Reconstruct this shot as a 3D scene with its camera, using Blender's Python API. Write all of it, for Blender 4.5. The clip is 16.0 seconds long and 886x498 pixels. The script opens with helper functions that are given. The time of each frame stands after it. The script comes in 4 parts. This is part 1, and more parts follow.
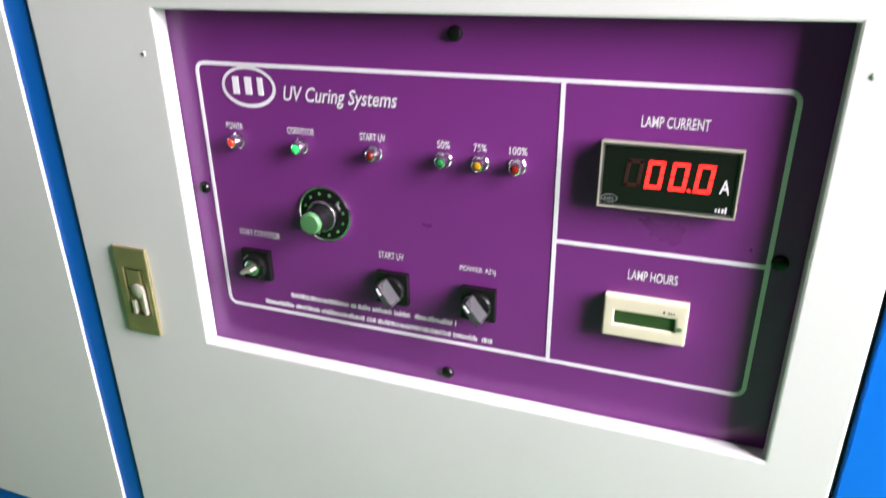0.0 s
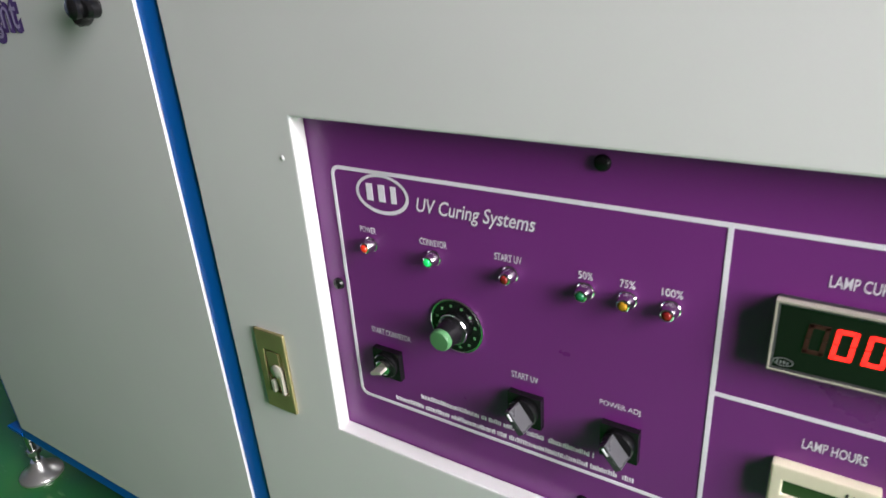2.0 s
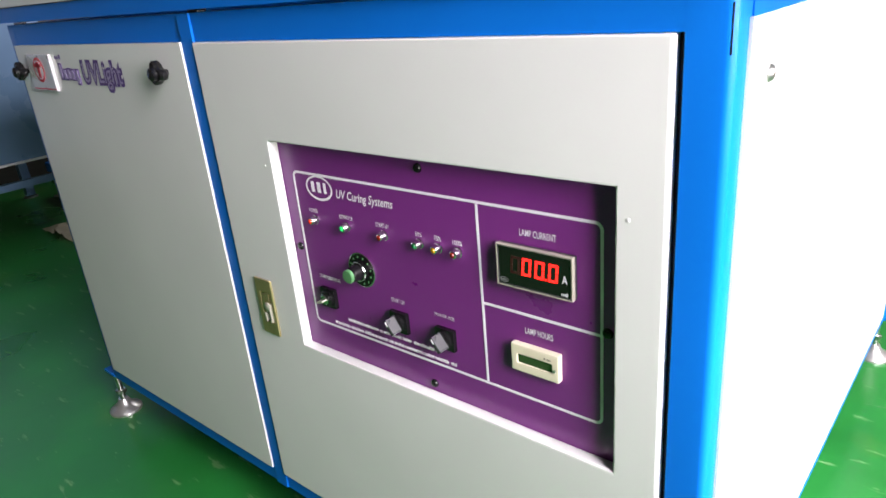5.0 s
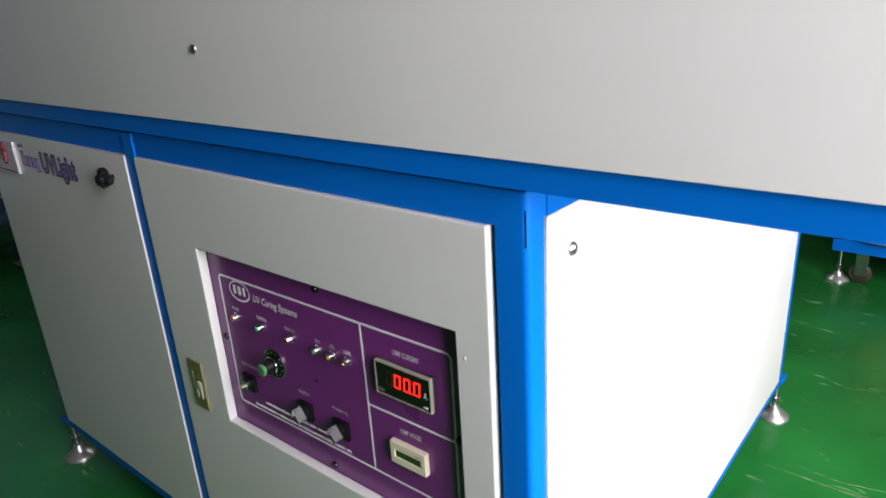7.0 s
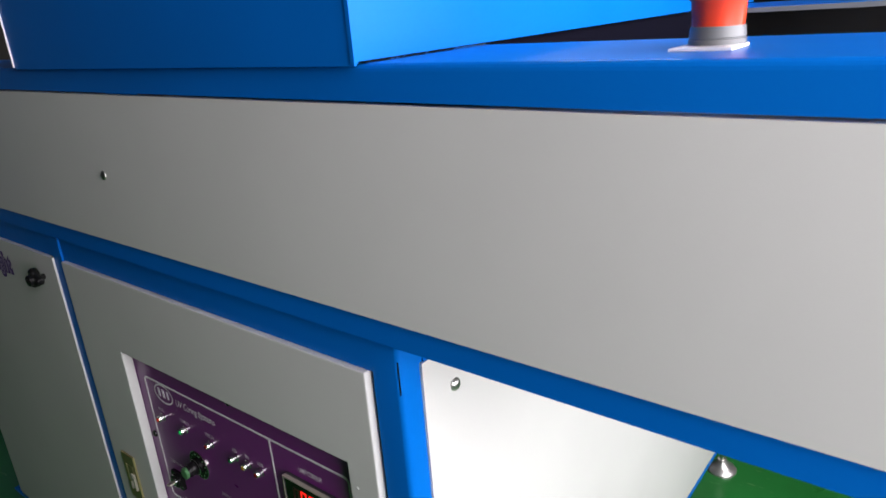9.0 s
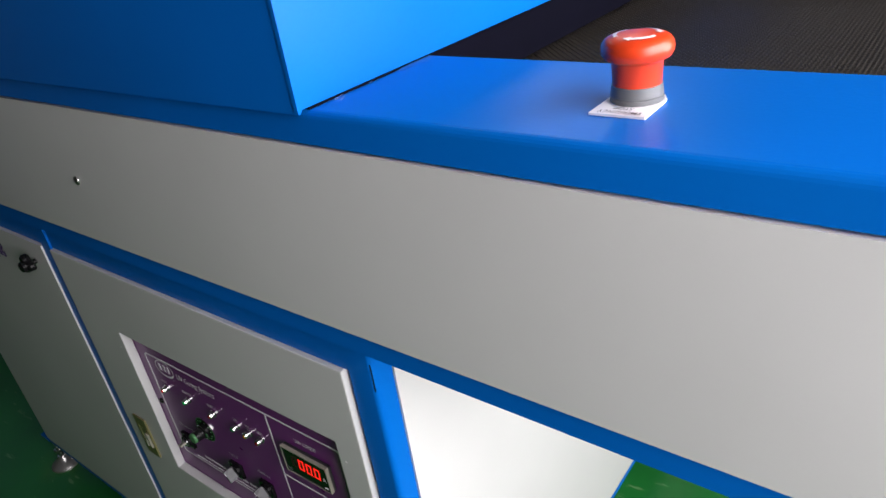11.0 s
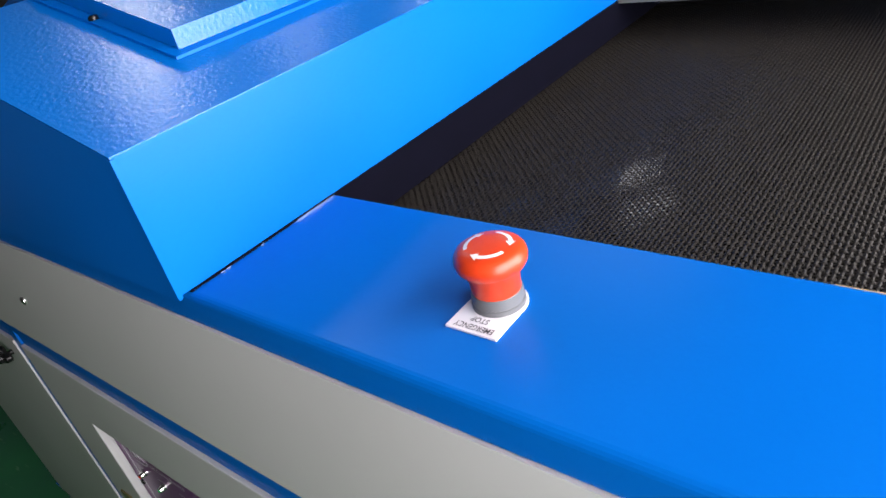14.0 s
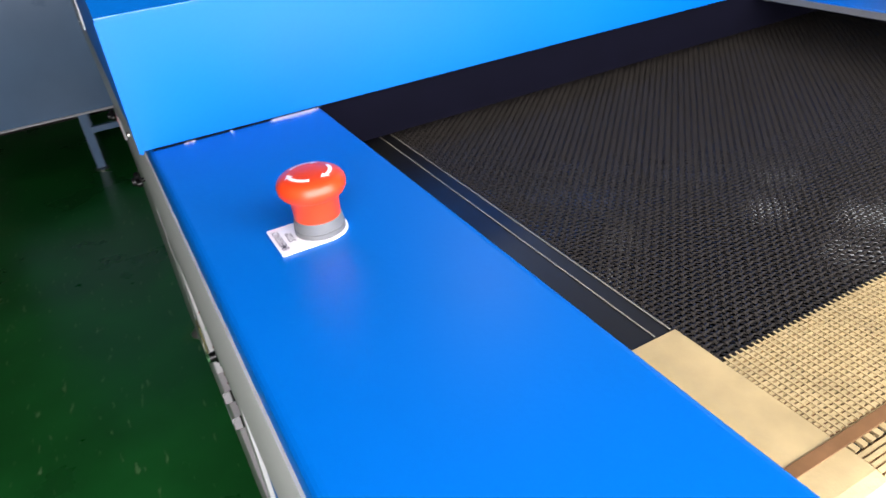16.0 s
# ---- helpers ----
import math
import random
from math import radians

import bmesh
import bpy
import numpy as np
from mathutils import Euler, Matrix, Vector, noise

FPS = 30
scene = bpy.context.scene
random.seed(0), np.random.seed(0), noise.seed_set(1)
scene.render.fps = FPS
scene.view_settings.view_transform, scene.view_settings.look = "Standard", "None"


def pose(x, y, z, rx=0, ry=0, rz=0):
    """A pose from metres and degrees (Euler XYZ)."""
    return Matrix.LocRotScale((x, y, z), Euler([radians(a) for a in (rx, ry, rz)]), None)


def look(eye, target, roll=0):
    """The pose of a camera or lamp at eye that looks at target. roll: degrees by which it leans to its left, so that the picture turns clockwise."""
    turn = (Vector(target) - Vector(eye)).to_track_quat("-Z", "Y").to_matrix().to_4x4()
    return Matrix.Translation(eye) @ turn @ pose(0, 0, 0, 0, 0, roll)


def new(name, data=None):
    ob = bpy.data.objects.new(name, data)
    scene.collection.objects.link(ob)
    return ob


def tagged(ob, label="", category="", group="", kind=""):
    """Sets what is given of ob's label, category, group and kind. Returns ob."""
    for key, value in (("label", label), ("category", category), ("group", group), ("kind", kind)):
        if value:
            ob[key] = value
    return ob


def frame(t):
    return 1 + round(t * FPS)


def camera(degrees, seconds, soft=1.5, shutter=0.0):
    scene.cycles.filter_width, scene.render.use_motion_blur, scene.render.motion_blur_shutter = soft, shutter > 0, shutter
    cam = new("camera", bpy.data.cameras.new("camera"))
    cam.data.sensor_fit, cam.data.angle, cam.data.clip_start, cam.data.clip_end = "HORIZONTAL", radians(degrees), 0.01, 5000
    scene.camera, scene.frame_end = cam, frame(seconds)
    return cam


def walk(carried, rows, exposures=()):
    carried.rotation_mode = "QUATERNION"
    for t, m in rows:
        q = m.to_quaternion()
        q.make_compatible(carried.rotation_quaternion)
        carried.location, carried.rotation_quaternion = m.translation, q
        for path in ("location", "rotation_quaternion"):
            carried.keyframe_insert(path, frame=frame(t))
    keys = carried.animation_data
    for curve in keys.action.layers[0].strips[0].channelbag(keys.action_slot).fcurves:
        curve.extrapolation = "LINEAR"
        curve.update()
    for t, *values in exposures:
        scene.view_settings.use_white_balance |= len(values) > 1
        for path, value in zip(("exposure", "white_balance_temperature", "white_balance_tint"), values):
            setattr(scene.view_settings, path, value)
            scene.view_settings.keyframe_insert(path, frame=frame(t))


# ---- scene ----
cam = camera(66.1, 16.0, shutter=0.3)
PATH = [
    (0, (-0.103, -0.371, 0.648), (-0.755, 1.347, -0.141), -0.6),
    (0.5, (-0.07, -0.336, 0.671), (-0.877, 1.365, -0.004), -1.9),
    (1, (-0.088, -0.302, 0.682), (-0.984, 1.307, -0.1), -0.3),
    (1.5, (-0.14, -0.284, 0.691), (-1.057, 1.327, -0.06), -4.3),
    (2, (-0.123, -0.306, 0.717), (-1.151, 1.193, -0.116), -4.2),
    (2.5, (-0.035, -0.298, 0.751), (-1.11, 1.174, -0.071), -5.0),
    (3, (-0.001, -0.299, 0.739), (-1.016, 1.194, -0.121), -4.4),
    (3.2, (0.002, -0.315, 0.731), (-0.941, 1.197, -0.177), -3.6),
    (5.3, (0.191, -0.426, 0.778), (-1.062, 0.962, 0.069), -5.0),
    (5.5, (0.197, -0.424, 0.787), (-1.006, 1.02, 0.101), -5.1),
    (6, (0.219, -0.44, 0.819), (-0.926, 1.056, 0.148), -4.3),
    (6.5, (0.255, -0.428, 0.857), (-0.936, 1.022, 0.163), -4.5),
    (7, (0.299, -0.407, 0.895), (-0.912, 1.021, 0.191), -3.6),
    (7.5, (0.319, -0.384, 0.932), (-0.874, 1.084, 0.283), -3.3),
    (8, (0.334, -0.36, 0.952), (-0.868, 1.105, 0.314), -4.4),
    (8.5, (0.347, -0.346, 0.972), (-0.854, 1.122, 0.338), -4.5),
    (9, (0.367, -0.333, 0.999), (-0.832, 1.12, 0.327), -4.4),
    (9.2, (0.375, -0.323, 1.011), (-0.824, 1.130, 0.338), -4.2),
    (11.3, (0.394, -0.289, 1.114), (-0.712, 1.035, 0.101), -9.4),
    (11.5, (0.377, -0.278, 1.127), (-0.646, 1.086, 0.082), -9.6),
    (12, (0.354, -0.265, 1.147), (-0.617, 1.132, 0.097), -12.5),
    (12.5, (0.363, -0.245, 1.17), (-0.638, 1.118, 0.103), -14.0),
    (13, (0.383, -0.213, 1.183), (-0.763, 1.07, 0.164), -15.3),
    (13.5, (0.408, -0.185, 1.186), (-0.706, 1.033, 0.057), -22.5),
    (14, (0.438, -0.17, 1.187), (-0.76, 1.072, 0.175), -13.7),
    (14.5, (0.435, -0.162, 1.18), (-0.707, 1.12, 0.154), -9.2),
    (15, (0.5, -0.11, 1.182), (-0.835, 0.987, 0.175), -8.3),
    (15.5, (0.569, -0.07, 1.178), (-0.859, 0.89, 0.16), -5.5),
    (16, (0.593, -0.025, 1.163), (-0.941, 0.713, 0.112), -6.1),
]
# seconds, stops, kelvin, tint
EXPOSURES = [(0.0, 2.4, 6500, 18), (0.5, 2.25, 6500, 16), (1.0, 1.95, 6500, 14), (1.5, 1.6, 6500, 11), (2.0, 1.75, 6500, 11), (2.5, 1.9, 6500, 13), (3.0, 2.1, 6500, 15),
             (5.5, 1.8, 6600, 13), (6.0, 1.5, 6600, 12), (6.5, 1.2, 6600, 12), (7.0, 0.85, 6500, 11), (8.0, 0.4, 6500, 10), (9.0, 0.1, 6500, 10), (11.5, -0.1, 6500, 10),
             (12.5, -0.2, 6500, 10), (13.5, -0.05, 6500, 10), (14.5, 0.05, 6500, 9), (15.5, 0.0, 6500, 8), (16.0, 0.05, 6500, 9)]
walk(cam, [(t, look(eye, target, roll)) for t, eye, target, roll in PATH], EXPOSURES)

# ---- light and world ----
world = bpy.data.worlds.new("hall_sky")
scene.world = world
world.use_nodes = True
wn = world.node_tree
sky = wn.nodes.new("ShaderNodeTexSky")
sky.sky_type = "NISHITA"
sky.sun_disc = False
sky.sun_elevation = radians(50)
sky.sun_rotation = radians(70)
wn.links.new(sky.outputs[0], wn.nodes["Background"].inputs[0])
wn.nodes["Background"].inputs[1].default_value = 0.05


def window_light(name, eye, target, w, h, watts, colour=(1, 1, 1)):
    lamp = bpy.data.lights.new(name, "AREA")
    lamp.shape, lamp.size, lamp.size_y = "RECTANGLE", w, h
    lamp.energy, lamp.color = watts, colour
    ob = new(name, lamp)
    ob.matrix_world = look(eye, target)
    return ob


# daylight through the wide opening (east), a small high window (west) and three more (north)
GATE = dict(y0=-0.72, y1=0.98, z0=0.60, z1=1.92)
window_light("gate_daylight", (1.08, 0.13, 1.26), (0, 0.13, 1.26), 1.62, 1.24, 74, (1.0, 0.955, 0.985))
window_light("high_window_daylight", (-3.42, 2.32, 3.95), (-0.1, 0.1, 1.05), 0.42, 0.42, 8, (0.96, 0.98, 1.0))
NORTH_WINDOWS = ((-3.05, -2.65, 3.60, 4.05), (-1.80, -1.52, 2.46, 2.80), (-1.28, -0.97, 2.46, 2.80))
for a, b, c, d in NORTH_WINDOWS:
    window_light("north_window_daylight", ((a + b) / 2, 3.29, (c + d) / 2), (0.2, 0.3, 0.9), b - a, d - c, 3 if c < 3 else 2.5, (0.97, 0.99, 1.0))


# ---- materials ----
def material(name, colour, rough=0.5, metal=0.0, var=0.06, scale=8.0, bump=0.0, bump_scale=400.0, coat=0.0, rough_var=0.08, emit=None, spec=0.5):
    m = bpy.data.materials.new(name)
    m.use_nodes = True
    nt = m.node_tree
    b = nt.nodes["Principled BSDF"]
    b.inputs["Metallic"].default_value = metal
    b.inputs["Coat Weight"].default_value = coat
    b.inputs["Coat Roughness"].default_value = 0.15
    b.inputs["Specular IOR Level"].default_value = spec
    tc = nt.nodes.new("ShaderNodeTexCoord")
    n1 = nt.nodes.new("ShaderNodeTexNoise")
    n1.inputs["Scale"].default_value = scale
    n1.inputs["Detail"].default_value = 8
    nt.links.new(tc.outputs["Object"], n1.inputs["Vector"])
    ramp = nt.nodes.new("ShaderNodeValToRGB")
    lo = [max(0, c * (1 - var)) for c in colour]
    hi = [min(1, c * (1 + var)) for c in colour]
    ramp.color_ramp.elements[0].color = (*lo, 1)
    ramp.color_ramp.elements[1].color = (*hi, 1)
    ramp.color_ramp.elements[0].position, ramp.color_ramp.elements[1].position = 0.3, 0.7
    nt.links.new(n1.outputs["Fac"], ramp.inputs[0])
    nt.links.new(ramp.outputs[0], b.inputs["Base Color"])
    mr = nt.nodes.new("ShaderNodeMapRange")
    mr.inputs["To Min"].default_value = max(0.02, rough - rough_var)
    mr.inputs["To Max"].default_value = min(1, rough + rough_var)
    nt.links.new(n1.outputs["Fac"], mr.inputs["Value"])
    nt.links.new(mr.outputs[0], b.inputs["Roughness"])
    if bump:
        n2 = nt.nodes.new("ShaderNodeTexNoise")
        n2.inputs["Scale"].default_value = bump_scale
        n2.inputs["Detail"].default_value = 3
        nt.links.new(tc.outputs["Object"], n2.inputs["Vector"])
        bp = nt.nodes.new("ShaderNodeBump")
        bp.inputs["Strength"].default_value = bump
        bp.inputs["Distance"].default_value = 0.001
        nt.links.new(n2.outputs["Fac"], bp.inputs["Height"])
        nt.links.new(bp.outputs[0], b.inputs["Normal"])
    if emit:
        b.inputs["Emission Color"].default_value = (*emit[0], 1)
        b.inputs["Emission Strength"].default_value = emit[1]
    return m


GREY = material("grey_powder_coat", (0.575, 0.575, 0.565), 0.42, var=0.035, bump=0.07, bump_scale=380, scale=5, spec=0.40, coat=0.35)
BLUE = material("blue_gloss_paint", (0.0003, 0.113, 0.47), 0.34, var=0.05, bump=0.05, bump_scale=300, scale=6, spec=0.14)
BLUE_ROUGH = material("blue_textured_paint", (0.0004, 0.120, 0.47), 0.22, var=0.05, bump=0.34, bump_scale=260, scale=6, spec=0.45)
PURPLE = material("purple_printed_panel", (0.150, 0.022, 0.168), 0.30, var=0.03, bump=0.03, bump_scale=900, scale=12)
PRINT = material("white_print", (0.72, 0.68, 0.74), 0.5, var=0.03)
CHROME = material("chrome", (0.75, 0.75, 0.74), 0.10, 1.0, var=0.03, rough_var=0.04)
STEEL = material("zinc_steel", (0.50, 0.50, 0.48), 0.30, 1.0, var=0.12, scale=60)
FOOT = material("satin_zinc", (0.56, 0.55, 0.53), 0.32, 0.85, var=0.10, scale=40)
BRASS = material("yellowish_nickel_plate", (0.40, 0.34, 0.17), 0.34, 0.75, var=0.12, scale=40)
NICKEL = material("bright_nickel", (0.58, 0.55, 0.47), 0.30, 0.55, var=0.08, scale=60)
GRIP = material("dark_grey_moulded_plastic", (0.048, 0.048, 0.052), 0.28, var=0.1, scale=60, bump=0.05)
BLACK = material("black_plastic", (0.006, 0.006, 0.0065), 0.24, var=0.1, scale=40, spec=0.32)
BLACK_SATIN = material("dark_grey_plastic", (0.035, 0.035, 0.037), 0.30, var=0.1, scale=40, bump=0.05)
FACE_BLACK = material("black_display_face", (0.006, 0.007, 0.006), 0.16, var=0.1)
LED_RED = material("lit_red_segment", (0.5, 0.02, 0.01), 0.4, var=0.02, emit=((1.0, 0.012, 0.010), 0.9))
LED_DIM = material("unlit_red_segment", (0.035, 0.008, 0.008), 0.4, var=0.02)
LENS_RED = material("red_lamp_lens", (0.16, 0.010, 0.008), 0.12, var=0.02)
LENS_GREEN = material("green_lamp_lens", (0.008, 0.13, 0.04), 0.12, var=0.02)
LENS_GREEN_LIT = material("lit_green_lamp_lens", (0.01, 0.40, 0.10), 0.12, var=0.02, emit=((0.02, 1.0, 0.2), 0.12))
LENS_RED_LIT = material("lit_red_lamp_lens", (0.45, 0.02, 0.01), 0.12, var=0.02, emit=((1.0, 0.05, 0.02), 0.1))
LENS_YELLOW = material("amber_lamp_lens", (0.30, 0.16, 0.008), 0.12, var=0.02)
GREEN_CAP = material("dull_green_cap", (0.065, 0.19, 0.075), 0.45, var=0.05, scale=60)
RED = material("red_orange_plastic", (0.62, 0.045, 0.010), 0.32, var=0.03, scale=30, bump=0.04, bump_scale=700)
GREY_PLASTIC = material("mid_grey_plastic", (0.13, 0.135, 0.14), 0.42, var=0.05, scale=50)
TAG = material("white_legend_plate", (0.78, 0.76, 0.80), 0.35, var=0.02)
INK = material("black_ink", (0.02, 0.02, 0.03), 0.5, var=0.05)
CREAM = material("cream_plastic", (0.62, 0.57, 0.43), 0.40, var=0.03, scale=30)
BEIGE = material("dull_beige_plastic", (0.30, 0.28, 0.23), 0.40, var=0.05, scale=30)
LCD = material("dark_green_lcd", (0.030, 0.065, 0.022), 0.15, var=0.1, scale=60)
INK_PURPLE = material("purple_ink", (0.07, 0.03, 0.16), 0.5, var=0.1, scale=60)
INK_LILAC = material("lilac_ink", (0.30, 0.25, 0.42), 0.5, var=0.06, scale=60)
INK_RED = material("red_ink", (0.42, 0.03, 0.05), 0.5, var=0.06, scale=60)
SIGN = material("silver_sign_plate", (0.62, 0.60, 0.62), 0.28, 0.4, var=0.05, scale=30)
BELT = material("dark_brown_belt_strand", (0.023, 0.020, 0.0175), 0.40, var=0.3, scale=900, rough_var=0.1, spec=0.22)
BELT_EDGE = material("black_belt_edge_tape", (0.006, 0.006, 0.007), 0.45, var=0.2, scale=60)
TAN = material("tan_belt_tape", (0.42, 0.32, 0.16), 0.55, var=0.12, scale=45, bump=0.2, bump_scale=500)
TAN_DARK = material("brown_seam", (0.17, 0.085, 0.035), 0.45, var=0.2, scale=80)
BED = material("dark_polished_bed", (0.010, 0.010, 0.011), 0.10, 0.0, var=0.2, scale=9, rough_var=0.05, bump=0.25, bump_scale=9, spec=1.0)
DARK_PAN = material("dark_steel_pan", (0.014, 0.013, 0.012), 0.5, 0.0, var=0.3, scale=14)
RUBBER = material("black_rubber_curtain", (0.003, 0.003, 0.007), 0.9, var=0.1, scale=30, spec=0.03)
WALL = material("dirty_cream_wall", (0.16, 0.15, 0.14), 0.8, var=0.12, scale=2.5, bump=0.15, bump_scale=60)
# cream wall colour darkened to hold down bounce light, for walls out of view
LOW_BOUNCE_WALL = material("wall_darkened_for_low_bounce", (0.06, 0.055, 0.05), 0.8, var=0.15, scale=2.5, bump=0.15, bump_scale=60)
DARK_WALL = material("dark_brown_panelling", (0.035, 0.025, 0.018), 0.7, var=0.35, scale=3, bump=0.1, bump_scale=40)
CEIL = material("grey_sheet_ceiling", (0.12, 0.12, 0.12), 0.7, var=0.08, scale=2)
CARD = material("brown_cardboard", (0.25, 0.165, 0.085), 0.85, var=0.15, scale=14, bump=0.1, bump_scale=120)
DUCT_GREY = material("grey_green_paint", (0.075, 0.09, 0.09), 0.45, var=0.12, scale=9)
BLUE_GREY = material("pale_blue_grey_paint", (0.16, 0.27, 0.45), 0.30, var=0.08, scale=4, bump=0.08, bump_scale=80)
DARK_JUNK = material("dark_brown_oily_metal", (0.03, 0.022, 0.016), 0.5, var=0.4, scale=20)


def floor_material():
    m = material("green_epoxy_floor", (0.0100, 0.122, 0.021), 0.30, var=0.32, scale=3.2, rough_var=0.12, bump=0.12, bump_scale=18)
    nt = m.node_tree
    b = nt.nodes["Principled BSDF"]
    tc = nt.nodes["Texture Coordinate"]
    base = b.inputs["Base Color"].links[0].from_socket
    # pale scuffs: thin stretched specks
    mp = nt.nodes.new("ShaderNodeMapping")
    mp.inputs["Scale"].default_value = (9, 34, 9)
    mp.inputs["Rotation"].default_value = (0, 0, 0.35)
    nt.links.new(tc.outputs["Object"], mp.inputs["Vector"])
    n = nt.nodes.new("ShaderNodeTexNoise")
    n.inputs["Scale"].default_value, n.inputs["Detail"].default_value = 1.6, 6
    nt.links.new(mp.outputs[0], n.inputs["Vector"])
    r = nt.nodes.new("ShaderNodeValToRGB")
    r.color_ramp.elements[0].position, r.color_ramp.elements[1].position = 0.635, 0.70
    r.color_ramp.elements[0].color, r.color_ramp.elements[1].color = (0, 0, 0, 1), (0.55, 0.55, 0.55, 1)
    nt.links.new(n.outputs["Fac"], r.inputs[0])
    mix = nt.nodes.new("ShaderNodeMix")
    mix.data_type = "RGBA"
    nt.links.new(r.outputs[0], mix.inputs["Factor"])
    nt.links.new(base, mix.inputs[6])
    mix.inputs[7].default_value = (0.16, 0.30, 0.13, 1)
    # yellowish worn patches
    n3 = nt.nodes.new("ShaderNodeTexNoise")
    n3.inputs["Scale"].default_value, n3.inputs["Detail"].default_value = 2.1, 5
    nt.links.new(tc.outputs["Object"], n3.inputs["Vector"])
    r3 = nt.nodes.new("ShaderNodeValToRGB")
    r3.color_ramp.elements[0].position, r3.color_ramp.elements[1].position = 0.6, 0.75
    r3.color_ramp.elements[0].color, r3.color_ramp.elements[1].color = (0, 0, 0, 1), (0.4, 0.4, 0.4, 1)
    nt.links.new(n3.outputs["Fac"], r3.inputs[0])
    mix2 = nt.nodes.new("ShaderNodeMix")
    mix2.data_type = "RGBA"
    nt.links.new(r3.outputs[0], mix2.inputs["Factor"])
    nt.links.new(mix.outputs[2], mix2.inputs[6])
    mix2.inputs[7].default_value = (0.09, 0.13, 0.012, 1)
    nt.links.new(mix2.outputs[2], b.inputs["Base Color"])
    return m


FLOOR = floor_material()


# ---- building helpers ----
ORIGIN = {}


def thing(name, loc, label="", category="", group="", kind=""):
    """An Empty at loc; its parts are built in world places."""
    e = new(name)
    e.empty_display_size = 0.05
    e.location = loc
    ORIGIN[e] = Vector(loc)
    return tagged(e, label, category, group, kind)


def part(name, bm, mat, parent=None, label="", smooth=False):
    me = bpy.data.meshes.new(name)
    bmesh.ops.recalc_face_normals(bm, faces=bm.faces)
    o = ORIGIN.get(parent, Vector((0, 0, 0)))
    for v in bm.verts:
        v.co -= o
    for f in bm.faces:
        f.smooth = smooth
    bm.to_mesh(me)
    bm.free()
    me.materials.append(mat)
    if smooth:
        me.set_sharp_from_angle(angle=radians(35))
    ob = new(name, me)
    if parent is not None:
        ob.parent = parent
        ORIGIN[ob] = o
    return tagged(ob, label)


def box(bm, x0, x1, y0, y1, z0, z1):
    vs = [bm.verts.new((x, y, z)) for x in (x0, x1) for y in (y0, y1) for z in (z0, z1)]
    for q in ((0, 1, 3, 2), (4, 6, 7, 5), (0, 4, 5, 1), (2, 3, 7, 6), (0, 2, 6, 4), (1, 5, 7, 3)):
        bm.faces.new([vs[i] for i in q])
    return vs


def bev(bm, w, seg=2, angle=40):
    edges = [e for e in bm.edges if len(e.link_faces) == 2 and e.calc_face_angle(0) > radians(angle)]
    bmesh.ops.bevel(bm, geom=edges, offset=w, segments=seg, profile=0.6, affect="EDGES", clamp_overlap=True)
    return bm


def bx(x0, x1, y0, y1, z0, z1, w=0.001, seg=2):
    bm = bmesh.new()
    box(bm, x0, x1, y0, y1, z0, z1)
    return bev(bm, w, seg) if w else bm


def lathe(profile, c, axis="z", n=32, bm=None):
    """A turned body: profile of (radius, distance along the axis); axis 'y-' points to the operator."""
    bm = bm or bmesh.new()
    rings = []
    for r, h in profile:
        ring = []
        for i in range(n):
            a = 2 * math.pi * i / n
            u, v = r * math.cos(a), r * math.sin(a)
            p = {"z": (u, v, h), "y-": (u, -h, v), "x": (h, u, v), "y": (u, h, v)}[axis]
            ring.append(bm.verts.new((c[0] + p[0], c[1] + p[1], c[2] + p[2])))
        rings.append(ring)
    for a, b in zip(rings, rings[1:]):
        for i in range(n):
            bm.faces.new((a[i], a[(i + 1) % n], b[(i + 1) % n], b[i]))
    bm.faces.new(rings[0][::-1])
    bm.faces.new(rings[-1])
    return bm


def plate_with_hole(x0, x1, z0, z1, h, y0, y1, w=0.0015):
    """A sheet in the xz plane from y0 (front) to y1 with a rectangular hole h = (x0, x1, z0, z1)."""
    bm = bmesh.new()
    o = [(x0, z0), (x1, z0), (x1, z1), (x0, z1)]
    i = [(h[0], h[2]), (h[1], h[2]), (h[1], h[3]), (h[0], h[3])]
    V = {(k, j, y): bm.verts.new((p[0], y, p[1])) for k, ps in (("o", o), ("i", i)) for j, p in enumerate(ps) for y in (y0, y1)}
    for j in range(4):
        n = (j + 1) % 4
        for y in (y0, y1):
            bm.faces.new((V["o", j, y], V["o", n, y], V["i", n, y], V["i", j, y]))
        for k in "oi":
            bm.faces.new((V[k, j, y0], V[k, n, y0], V[k, n, y1], V[k, j, y1]))
    bmesh.ops.recalc_face_normals(bm, faces=bm.faces)
    return bev(bm, w)


def prism(points, y0, y1, bm=None):
    """An outline of (x, z) points drawn out from y0 to y1."""
    bm = bm or bmesh.new()
    a = [bm.verts.new((x, y0, z)) for x, z in points]
    b = [bm.verts.new((x, y1, z)) for x, z in points]
    n = len(points)
    bm.faces.new(a)
    bm.faces.new(b[::-1])
    for i in range(n):
        bm.faces.new((a[i], b[i], b[(i + 1) % n], a[(i + 1) % n]))
    return bm


